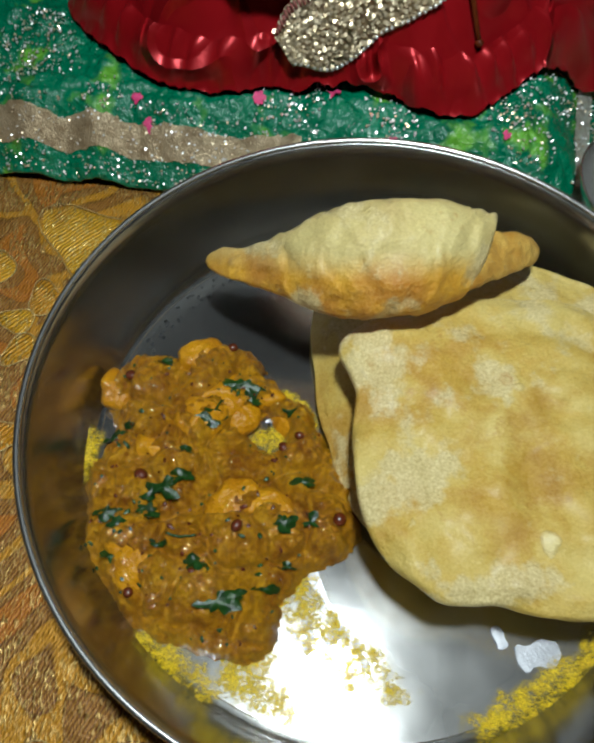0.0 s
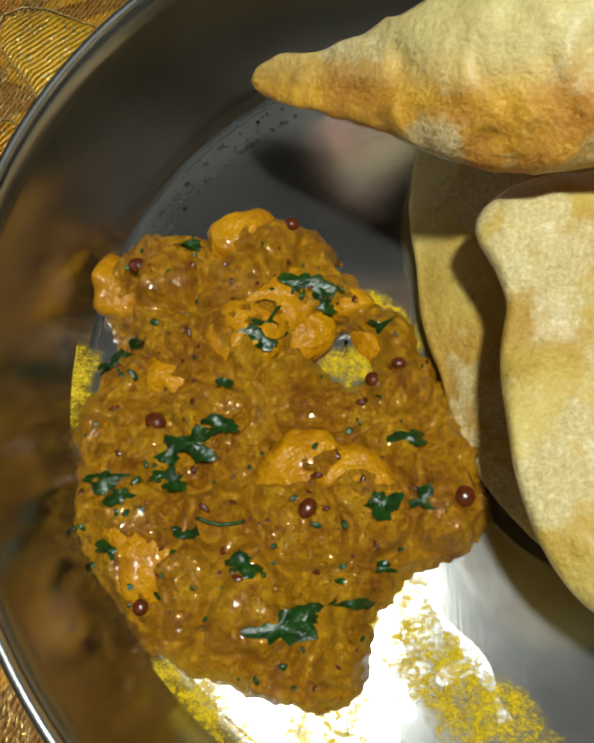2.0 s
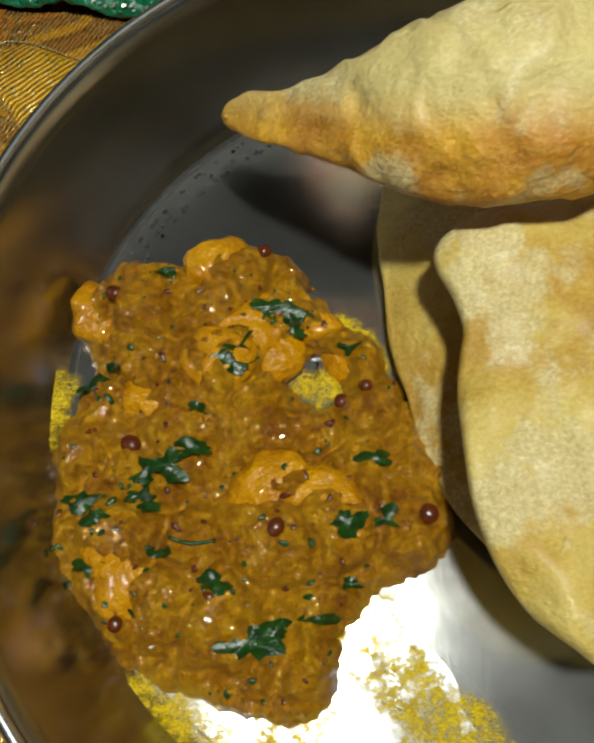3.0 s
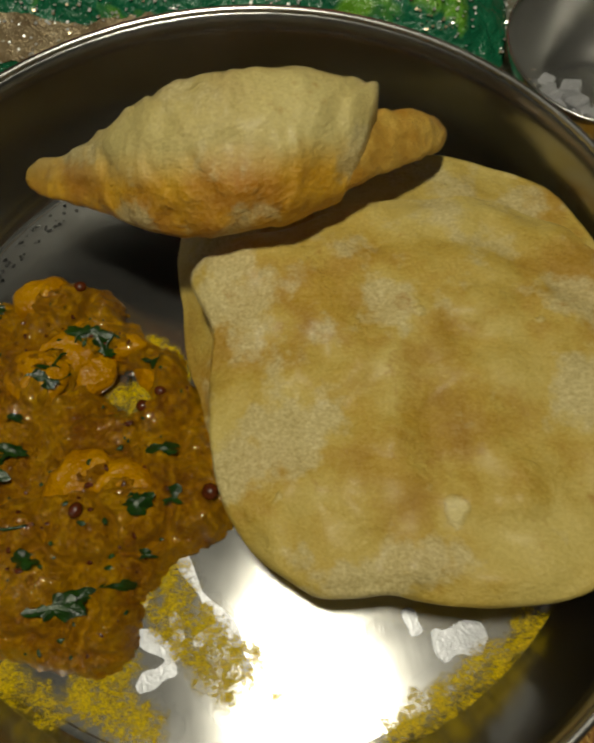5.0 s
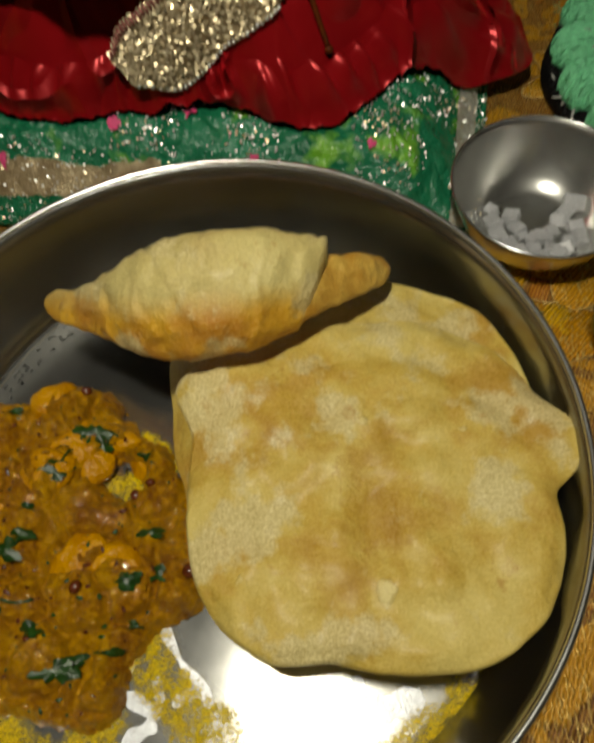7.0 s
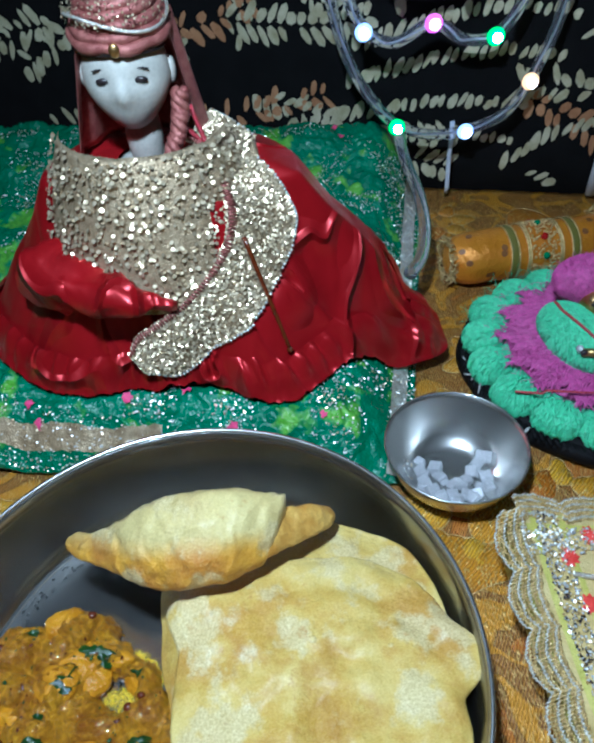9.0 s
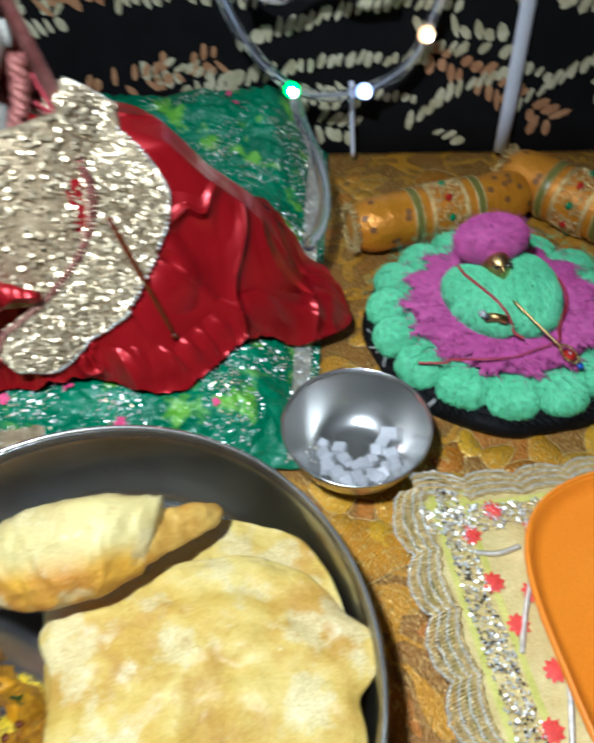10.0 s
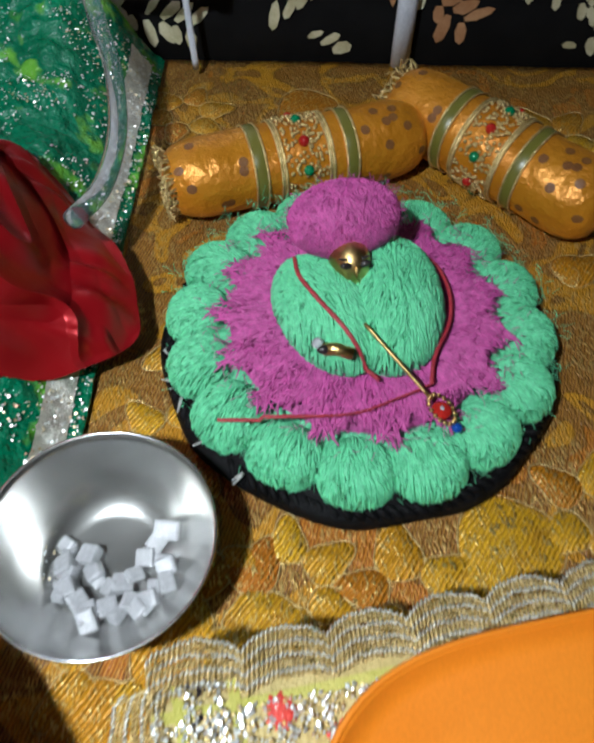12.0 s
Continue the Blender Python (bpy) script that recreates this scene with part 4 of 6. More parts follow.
puffed("puri", LOW_C, lower_edge, lambda x, y, f: lower_puri_top(x, y)[0] + rumple(x, y, 1) * smooth(0, 0.5, f) * 0.7,
       lambda x, y, f: 0.0022 + (lower_puri_top(x, y)[0] - 0.0032) * f ** 6, PURI, "pale puffed puri lying under another puri", 0.4)
puffed("puri", TOP_C, upper_edge, lambda x, y, f: 0.0475 - 0.0045 * f ** 4 + 0.0016 * smooth(0.70, 0.90, f) * (1 - smooth(0.90, 1, f)) + 1.25 * rumple(x, y, 4) + lift(x, y),
       lambda x, y, f: 0.0432 - 0.0040 * f ** 3 + rumple(x, y, 4) * 0.8 + lift(x, y), PURI, "round golden puri with brown and pale blisters", 1.0)


def folded_puri():
    """A puri folded over: a bulging crescent with a flat pinched tongue at one end and an open mouth at the other."""
    puri = thing("folded_puri", "puffed puri folded over into a golden crescent on the other puris", "bread", (0.035, 0.17, 0.035), "puris on the plate")
    off = Vector((0.035, 0.17, 0.035))

    def skin(name, s0, s1, half, material, label, slant, ribs):
        ns, na = 100, 48
        bm = bmesh.new()
        rows = []
        for i in range(ns + 1):
            s = s0 + (s1 - s0) * i / ns
            arch = 1 - s * s
            c = Vector((-0.041 + 0.147 * (s + 1) / 2, 0.190 - 0.0235 * arch, 0.047 + 0.0262 * arch + 0.004 * s))
            end = max(0.0, min(1.0, (s - s0) / 0.11, (s1 - s) / 0.05)) ** 0.5
            hh, dd = (h * (0.06 + 0.94 * end) for h in half(s))
            row = []
            for k in range(na):
                a = k * math.tau / na
                px, pz = dd * math.cos(a), hh * math.sin(a) * (1 + 0.12 * math.cos(a))
                y, z = px * 0.94 + pz * 0.206, pz * 0.94 + px * 0.137
                p = c + Vector((slant * (y + z) * smooth(0.1, 0.55, s), y, z))
                pucker = 0.0017 * n3(s * 15 + 3 * n3(p.y * 60, p.z * 60, s * 4), 2.0 + 1.6 * math.cos(a), 3 + 1.5 * math.sin(a)) * smooth(-0.2, 0.7, math.sin(a) - 0.3 * math.cos(a))
                d = Vector((0, y, z)).normalized() * (ribs * pucker + 0.0026 * n3(p.x * 40, p.y * 40, p.z * 40) + 0.0012 * n3(p.x * 120, p.y * 120, p.z * 120) + 0.0005 * n3(p.x * 320, p.y * 320, p.z * 320))
                row.append(bm.verts.new(p + d - off))
            rows.append(row)
        for a, b in zip(rows, rows[1:]):
            for k in range(na):
                bm.faces.new((a[k], b[k], b[(k + 1) % na], a[(k + 1) % na]))
        bm.faces.new(rows[0])
        bm.faces.new(rows[-1][::-1])
        part(name, bm, material, puri, label)

    def belly(s):
        w = smooth(-0.98, -0.02, s) ** 1.3 * (1 - 0.42 * smooth(0.22, 0.62, s))
        return 0.0036 + 0.0154 * w, 0.0074 + 0.0146 * w

    def tail(s):
        u = (s - 0.36) / 0.66
        return 0.0016 + 0.0086 * (1 - u) ** 0.8, 0.0030 + 0.0120 * (1 - u) ** 0.7

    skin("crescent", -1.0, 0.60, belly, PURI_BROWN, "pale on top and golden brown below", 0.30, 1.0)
    skin("flap", 0.36, 1.0, tail, PURI_INSIDE, "orange-brown inner skin showing in the open fold", 0.0, 0.6)


folded_puri()


# green satin seat cloth of the large doll
CORNER, FRONT, SIDE = Vector((0.162, 0.243, 0)), Vector((-0.991, 0.127, 0)), Vector((0.212, 0.977, 0))


def seat_height(a, b):
    """Height of the seat cloth, a metres along its front edge and b back from it."""
    e = smooth(-0.004, 0.050, a + 0.006 * n3(b * 40, 1.5)) * smooth(-0.004, 0.030, b + 0.005 * n3(a * 40, 2.5))
    x, y = a * 30, b * 30
    folds = 0.0055 * n3(x, y, 4) + 0.0060 * abs(n3(x * 2.2, y * 2.2, 6)) + 0.0034 * abs(n3(x * 5, y * 5, 8)) + 0.0012 * n3(x * 13, y * 13, 9)
    z = GROUND + 0.0022 + 0.038 * e + folds * (0.55 + 0.45 * e) + 0.030 * smooth(0.27, 0.36, b) * smooth(0.0, 0.05, a)
    z = max(GROUND + 0.0012, z)
    p = CORNER + FRONT * a + SIDE * b
    r = math.hypot(p.x - 0.1882, p.y - 0.2475)      # pressed flat under the steel bowl
    return z if r > 0.047 else min(z, GROUND - 0.0024 + 0.036 * (r / 0.047) ** 3.2)


def seat_at(a, b, up=0.0):
    p = CORNER + FRONT * a + SIDE * b
    return Vector((p.x, p.y, seat_height(a, b) + up))


def seat_plan(x, y):
    """The (a, b) of a point of the plan."""
    d = Vector((x, y, 0)) - CORNER
    det = FRONT.x * SIDE.y - FRONT.y * SIDE.x
    return (d.x * SIDE.y - d.y * SIDE.x) / det, (FRONT.x * d.y - FRONT.y * d.x) / det


def seat_z(x, y):
    return seat_height(*seat_plan(x, y))


def patch_on_seat(bm, a, b, r, lobes, up):
    ring = []
    for k in range(16):
        t = k * math.tau / 16
        q = r * (0.85 + 0.15 * math.cos(lobes * t) + 0.5 * n3(math.cos(t) * 2 + a * 90, math.sin(t) * 2 + b * 90))
        ring.append(bm.verts.new(seat_at(a + q * math.cos(t), b + q * math.sin(t), up)))
    mid = bm.verts.new(seat_at(a, b, up + 0.0006))
    for k in range(16):
        bm.faces.new((mid, ring[(k + 1) % 16], ring[k]))


def seat_cloth():
    cloth = thing("seat_cloth", "crumpled green satin cloth with silver sequins under the large doll", "cloth")
    bm = bmesh.new()
    sheet(bm, 300, 230, lambda u, v: seat_at(0.5 * u, 0.375 * v), 0.0012)
    part("satin", bm, GREEN_SATIN, cloth)
    # woven gold and silver borders set in from the edges
    for mat, name, w0, w1, edge in ((GOLD_CLOTH, "gold_border", 0.009, 0.019, "front"), (SILVER_THREAD, "silver_border", 0.006, 0.017, "side")):
        bm = bmesh.new()
        if edge == "front":
            sheet(bm, 160, 5, lambda u, v: seat_at(0.165 + 0.33 * u, w0 + (w1 - w0) * v, 0.0012))
        else:
            sheet(bm, 6, 160, lambda u, v: seat_at(w0 + (w1 - w0) * u, 0.004 + 0.355 * v, 0.0012))
        part(name, bm, mat, cloth)
    random.seed(31)
    for mat, count, name in ((SEQUIN_SILVER, 9000, "silver_sequin_field"), (SEQUIN, 3000, "gold_sequin_field")):
        bm = bmesh.new()
        done = 0
        while done < count:
            a, b = random.uniform(0.0, 0.48), random.uniform(0.0, 0.36)
            band = (b < 0.024 and a > 0.16) or a < 0.019
            field = n3(a * 26, b * 26, 12) > (-0.02 if name == "silver_sequin_field" else 0.2)
            if not (band and random.random() < 0.9 or field):
                continue
            tilt = Vector((random.gauss(0, 0.4), random.gauss(-0.3, 0.4), 1)).normalized()
            scale_disc(bm, seat_at(a, b, 0.0018), tilt, random.uniform(0.0004, 0.0009), 5)
            done += 1
        part(name, bm, mat, cloth, kind="stuff", soft=False)
    for mat, name, spots in ((PINK_STITCH, "pink_flower", [(-0.085, 0.302), (-0.080, 0.293), (-0.036, 0.323), (-0.028, 0.316), (0.049, 0.274), (0.108, 0.275), (0.020, 0.299), (0.150, 0.610), (0.155, 0.595), (-0.02, 0.300)]),):
        for x, y in spots:
            bm = bmesh.new()
            a, b = seat_plan(x, y)
            patch_on_seat(bm, a, b, random.uniform(0.002, 0.0042) if mat is PINK_STITCH else random.uniform(0.009, 0.015), random.choice((3, 4, 5)), 0.0022)
            part(name, bm, mat, cloth)


seat_cloth()

# large seated doll with its clothes
DX, DY = 0.012, 0.375


hem_edge = outline([(8.7, 0.179), (34, 0.160), (60, 0.130), (90, 0.115), (120, 0.125), (150, 0.150), (180, 0.155), (210, 0.120), (240, 0.082), (270, 0.072), (284, 0.076), (296, 0.100), (306, 0.112), (322, 0.112), (337, 0.127), (346, 0.154), (351, 0.186), (356, 0.183)])
# creases of the satin: direction, bend, width, height
PLEATS = [(radians(d), b, w, h) for d, b, w, h in ((-82, -0.25, 0.05, 0.006), (-66, 0.55, 0.035, 0.007), (-52, -0.45, 0.035, 0.007), (-38, 0.50, 0.035, 0.007), (-22, -0.30, 0.04, 0.006), (-6, 0.35, 0.035, 0.005), (10, 0.1, 0.06, 0.005), (-110, 0.3, 0.06, 0.006), (-140, -0.3, 0.06, 0.006), (170, 0.2, 0.07, 0.005))]
FALL_F = (0.0, 0.30, 0.42, 0.48, 0.55, 0.63, 0.73, 0.84, 0.95, 1.0)
FALL_Z = (0.128, 0.126, 0.117, 0.101, 0.082, 0.065, 0.049, 0.028, 0.010, 0.0)


def hem_radius(t):
    return hem_edge(t) + 0.0012 * math.sin(7 * t)


def pleats(t, f):
    """Narrow rounded creases that run out from the waist."""
    z = 0.0
    for at, bend, width, high in PLEATS:
        d = (t - at - bend * (f - 0.5) + math.pi) % math.tau - math.pi
        z += high * (math.exp(-abs(d / width) ** 1.6) - 0.35 * math.exp(-((d - 2.2 * width) / (1.5 * width)) ** 2))
    return z


def skirt_at(t, f, up=0.0):
    """A point of the spread skirt: t round the doll, f from waist (0) to hem (1)."""
    r = 0.016 + (hem_radius(t) - 0.016) * f
    x, y = DX + 0.012 * f + r * math.cos(t), DY + r * math.sin(t)
    fold = (pleats(t, f) + 0.006 * n3(x * 17 + 3, y * 17, 7) + 0.005 * (0.2 - abs(n3(x * 30, y * 30 + 5, 2)))) * smooth(0.35, 0.65, f)
    a, b = seat_plan(x, y)
    flat = GROUND + 0.008 + 0.038 * smooth(-0.004, 0.050, a) * smooth(-0.004, 0.030, b)
    near = min(1, f) ** 8
    base = max((seat_z(x, y) + 0.004) * near + flat * (1 - near), 0.014)
    z = base + float(np.interp(f, FALL_F, FALL_Z)) + fold * (1 - 0.5 * f * f)
    return Vector((x, y, max(z, base - 0.001) + up))


def skirt_z(x, y):
    """Height of the skirt over a point of the plan, 0 outside the hem."""
    f = 0.5
    for _ in range(5):
        cx = DX + 0.012 * f
        t = math.atan2(y - DY, x - cx)
        f = max(0.0, (math.hypot(x - cx, y - DY) - 0.016) / (hem_radius(t) - 0.016))
    return skirt_at(t, f).z if f < 1 else 0.0


def red_dress():
    dress = thing("red_dress", "red satin dress spread round the seated doll on green cloth", "dress", (DX, DY, 0.045))
    off = Vector((DX, DY, 0.045))
    bm = bmesh.new()
    sheet(bm, 360, 70, lambda u, v: skirt_at(u * math.tau, 0.02 + 0.955 * v) - off)
    bmesh.ops.remove_doubles(bm, verts=bm.verts[:], dist=0.00005)
    part("skirt", bm, RED_SATIN, dress)
    # gathered frill along the hem
    bm = bmesh.new()

    def frill(u, v):
        t = u * math.tau
        p = skirt_at(t, 0.865 + 0.150 * v)
        wave = (0.0035 + 0.0026 * math.sin(t * 52 + 5.0 * n3(math.cos(t) * 5, math.sin(t) * 5))) * math.sin(math.pi * min(1, 0.12 + v)) + 0.0012
        return p + Vector((0.3 * wave * math.cos(t), 0.3 * wave * math.sin(t), wave)) - off

    sheet(bm, 520, 6, frill)
    part("frill", bm, RED_SATIN, dress, "gathered red satin frill")
    # a sleeve folded across the front
    bm = bmesh.new()
    line = spline([(-0.060, 0.344, 0.116), (-0.032, 0.319, 0.119), (-0.004, 0.303, 0.117), (0.024, 0.304, 0.113)], 40)
    tube(bm, [p - off for p in line], lambda u: 0.0200 * (1 - u) ** 0.7 + 0.0015 + 0.0012 * math.sin(14 * u), 20)
    for v in bm.verts:
        v.co += Vector((0, 0.4, 1)) * (0.0050 * n3(v.co.x * 60, v.co.y * 60, v.co.z * 120) + 0.003 * n3(v.co.x * 40, v.co.y * 200, v.co.z * 200))
    part("sleeve", bm, RED_SATIN, dress, "pointed red satin sleeve")


red_dress()


def sequin_stole():
    """A broad gold sequin band from one shoulder across the front down to the seat cloth."""
    stole = thing("sequin_stole", "gold sequin stole draped across the red dress of the doll", "stole", (DX, DY, 0.1))
    off = Vector((DX, DY, 0.1))
    random.seed(41)
    outer = spline([(0.050, 0.400, 0.186), (0.0635, 0.392, 0.1815), (0.086, 0.387, 0.164), (0.0959, 0.378, 0.145), (0.0985, 0.366, 0.133), (0.0925, 0.350, 0.117), (0.0785, 0.334, 0.1025), (0.0628, 0.318, 0.090), (0.0421, 0.307, 0.074), (0.0236, 0.301, 0.060), (0.0024, 0.298, 0.052)], 81)
    inner = spline([(0.030, 0.372, 0.186), (0.0462, 0.357, 0.1807), (0.0541, 0.350, 0.1689), (0.0570, 0.336, 0.1497), (0.0470, 0.319, 0.129), (0.0285, 0.309, 0.1114), (0.0065, 0.305, 0.0968), (-0.0163, 0.304, 0.0831)], 81)

    def band(u, v, up=0.0):
        k = min(79, int(u * 80))
        w = u * 80 - k
        a, b = inner[k].lerp(inner[k + 1], w), outer[k].lerp(outer[k + 1], w)
        v = 0.5 + (v - 0.5) * (1 - 0.5 * smooth(0.90, 1.0, u) ** 2)
        p = a.lerp(b, v) + Vector((0, -0.45, 0.6)) * 0.006 * math.sin(math.pi * v)
        for _ in range(30):
            if skirt_z(p.x, p.y) < p.z - 0.003:
                break
            p.y -= 0.0012
        wrinkle = 0.0012 * n3(p.x * 80, p.y * 80, p.z * 80)
        return p + Vector((0.15, -0.7, 0.7)) * (up + wrinkle)

    bm = bmesh.new()
    sheet(bm, 90, 20, lambda u, v: band(u, v) - off, 0.0012)
    part("band", bm, GOLD_CLOTH, stole)
    bm = bmesh.new()
    for _ in range(4600):
        u, v = random.random(), random.random()
        tilt = Vector((random.gauss(0.1, 0.45), random.gauss(0, 0.45) - 0.65, 0.8)).normalized()
        scale_disc(bm, band(u, v, 0.0020) - off, tilt, random.uniform(0.0005, 0.0012), 6)
    part("sequin_field", bm, SEQUIN, stole, "glinting gold and silver sequins", kind="stuff", soft=False)
    bm = bmesh.new()
    for k in range(90):
        blob(bm, band((k + 0.5) / 90, 1.0, 0.0015) - off, (0.0011, 0.0011, 0.0011), segments=6, rings=4)
    part("bead_edge", bm, SEQUIN_SILVER, stole, "row of small silver beads", kind="stuff")
    bm = bmesh.new()
    for k in range(90):      # stitched loops of the braid
        a, b = band((k + 0.2) / 90, 0.02, 0.0022) - off, band((k + 0.7) / 90, 0.13, 0.0022) - off
        tube(bm, [a, a.lerp(b, 0.5) + Vector((0, -0.0006, 0.0008)), b], 0.0008, 5)
    part("braid_edge", bm, PINK_NET, stole, "dull pink braid stitches", kind="stuff")


sequin_stole()


def large_doll():
    """Head, neck and trunk of the doll in one plain shape."""
    bm = bmesh.new()
    blob(bm, (DX, DY + 0.004, 0.130), (0.034, 0.026, 0.045), segments=24, rings=14)
    blob(bm, (DX, DY, 0.186), (0.011, 0.011, 0.026), segments=16, rings=10)
    made = bmesh.ops.create_uvsphere(bm, u_segments=40, v_segments=28, radius=1.0)
    for v in made["verts"]:
        x, y, z = v.co
        face = smooth(0.5, 0.95, -y)
        nose = math.exp(-((x / 0.16) ** 2 + ((z + 0.10) / 0.22) ** 2)) * face
        chin = math.exp(-((x / 0.35) ** 2 + ((z + 0.75) / 0.25) ** 2))
        lips = math.exp(-((x / 0.25) ** 2 + ((z + 0.48) / 0.07) ** 2)) * face
        sock = (math.exp(-(((x - 0.42) / 0.20) ** 2 + ((z - 0.12) / 0.12) ** 2)) + math.exp(-(((x + 0.42) / 0.20) ** 2 + ((z - 0.12) / 0.12) ** 2))) * face
        y2 = y - 0.22 * nose - 0.08 * chin - 0.06 * lips + 0.10 * sock
        w = 1 - 0.18 * smooth(0.0, 1.0, -z)
        v.co = Vector((DX - 0.002 + 0.0240 * x * w, DY - 0.005 + 0.0235 * y2, 0.2225 + 0.0295 * z))
    for s in (-1, 1):
        blob(bm, (DX - 0.002 + 0.0236 * s, DY - 0.002, 0.2225), (0.003, 0.005, 0.008), segments=10, rings=8)
        blob(bm, (DX - 0.002 + 0.0098 * s, DY - 0.0250, 0.2262), (0.0040, 0.0015, 0.0019), segments=10, rings=6, mat=1)
        blob(bm, (DX - 0.002 + 0.0098 * s, DY - 0.0240, 0.2320), (0.0054, 0.0012, 0.0006), (0, 8 * s, 0), 10, 6, 1)
    solid("doll", bm, [MARBLE, DARK_PAINT], "pale painted doll seated on the green cloth", "doll")


large_doll()


def doll_clothes():
    # gold bodice over the chest
    bodice = thing("gold_bodice", "gold sequin bodice on the chest of the doll", "bodice", (DX, DY, 0.1))
    bm = bmesh.new()

    def chest(u, v):
        t = radians(-178 + 186 * u)
        r = 0.041 + 0.024 * (1 - v) ** 0.8
        return Vector((r * 1.16 * math.cos(t), r * math.sin(t) - 0.004, 0.005 + 0.088 * v + 0.0015 * n3(u * 14, v * 10)))

    sheet(bm, 36, 20, chest, 0.001)
    part("cloth", bm, GOLD_CLOTH, bodice)
    random.seed(51)
    bm = bmesh.new()
    for _ in range(1500):
        u, v = random.random(), random.random()
        p = chest(u, v)
        out = Vector((p.x, p.y, 0.01)).normalized()
        n = (out * 0.6 + Vector((random.gauss(0, 0.4), random.gauss(-0.3, 0.4), random.gauss(0.8, 0.4)))).normalized()
        scale_disc(bm, p + out * 0.0022, n, random.uniform(0.0008, 0.0016), 6)
    part("sequin_field", bm, SEQUIN, bodice, kind="stuff", soft=False)
    # turban
    turban = thing("doll_turban", "pink net turban with gold trim on the head of the doll", "turban", (DX - 0.002, DY, 0.243))
    for k in range(5):
        bm = bmesh.new()
        a = 0.24 * k
        pts = [(0.0246 * math.cos(t) * (1 - 0.07 * k), 0.0235 * math.sin(t) * (1 - 0.07 * k) - 0.003, 0.002 + 0.0044 * k + 0.003 * math.sin(t + a)) for t in np.linspace(0, math.tau, 28, endpoint=False)]
        tube(bm, [Vector(p) + Vector((0, 0, 0.0018 * n3(p[0] * 90, p[1] * 90, k))) for p in pts], lambda w: 0.0032 + 0.0006 * math.sin(40 * w + k), 8, closed=True)
        part("wrap", bm, PINK_NET, turban)
    bm = bmesh.new()
    blob(bm, (0, 0, 0.016), (0.018, 0.018, 0.012), segments=16, rings=10, rough=0.1)
    part("crown", bm, PINK_NET, turban)
    random.seed(55)
    bm = bmesh.new()
    for _ in range(420):
        q = Vector((random.gauss(0, 1), random.gauss(-0.5, 1), random.uniform(-0.1, 1.2))).normalized()
        scale_disc(bm, Vector((0.0275 * q.x, 0.0275 * q.y - 0.002, 0.010 + 0.022 * q.z)), (q + Vector((random.gauss(0, 0.4), random.gauss(0, 0.4), random.gauss(0, 0.4)))).normalized(), random.uniform(0.0004, 0.0008), 5)
    part("glitter", bm, SEQUIN, turban, kind="stuff", soft=False)
    bm = bmesh.new()
    tube(bm, [(0.0265 * math.cos(t), 0.0265 * math.sin(t) - 0.002, 0.010 + 0.004 * math.sin(t * 2)) for t in np.linspace(0, math.tau, 40, endpoint=False)], 0.0010, 5, closed=True)
    part("trim", bm, SILVER_THREAD, turban)
    bm = bmesh.new()
    blob(bm, (0, -0.0288, -0.0005), (0.0030, 0.0018, 0.0036), segments=12, rings=8)
    part("jewel", bm, BRASS, turban, "round gold forehead jewel")
    bm = bmesh.new()
    tube(bm, [(0.0242 * math.sin(t), -0.0238 * math.cos(t) - 0.0036, -0.003 - 0.002 * abs(math.sin(t))) for t in np.linspace(-1.3, 1.3, 24)], 0.0006, 5)
    part("forehead_string", bm, DARK_PAINT, turban)
    # veil of pink net hanging from the turban
    bm = bmesh.new()

    def veil(u, v):
        t = radians(-25 + 230 * u)
        r = 0.024 + 0.016 * v + 0.002 * math.sin(9 * t)
        return Vector((DX + r * math.cos(t), DY + r * math.sin(t) * 0.9, 0.253 - 0.080 * v))

    sheet(bm, 60, 16, veil, 0.0006)
    solid("veil", bm, PINK_NET, "pink net veil hanging behind the head of the doll", "veil")
    # twisted garland beside the face
    bm = bmesh.new()
    line = spline([(DX + 0.026, DY - 0.012, 0.214), (DX + 0.023, DY - 0.022, 0.196), (DX + 0.014, DY - 0.032, 0.180), (DX + 0.002, DY - 0.038, 0.172)], 60)
    for s in range(3):
        tube(bm, [p + Vector((0.0028 * math.cos(i * 0.55 + s * 2.1), 0.0028 * math.sin(i * 0.55 + s * 2.1), 0.001 * math.sin(i * 0.55))) for i, p in enumerate(line)], 0.0026, 7)
    solid("garland", bm, PINK_NET, "twisted pink garland round the neck of the doll", "garland")
    # red threads
    for pts in ([(DX + 0.030, DY - 0.010, 0.205), (DX + 0.040, DY - 0.022, 0.170), (DX + 0.036, DY - 0.046, 0.140), (DX + 0.028, DY - 0.060, 0.115)],
                [(DX + 0.022, DY - 0.016, 0.200), (DX + 0.046, DY - 0.012, 0.172), (DX + 0.060, DY - 0.002, 0.166)]):
        bm = bmesh.new()
        tube(bm, spline(pts, 30), 0.0013, 6)
        solid("red_thread", bm, RED_YARN, "red cotton thread hanging over the gold bodice", "thread", "threads of the doll")


doll_clothes()


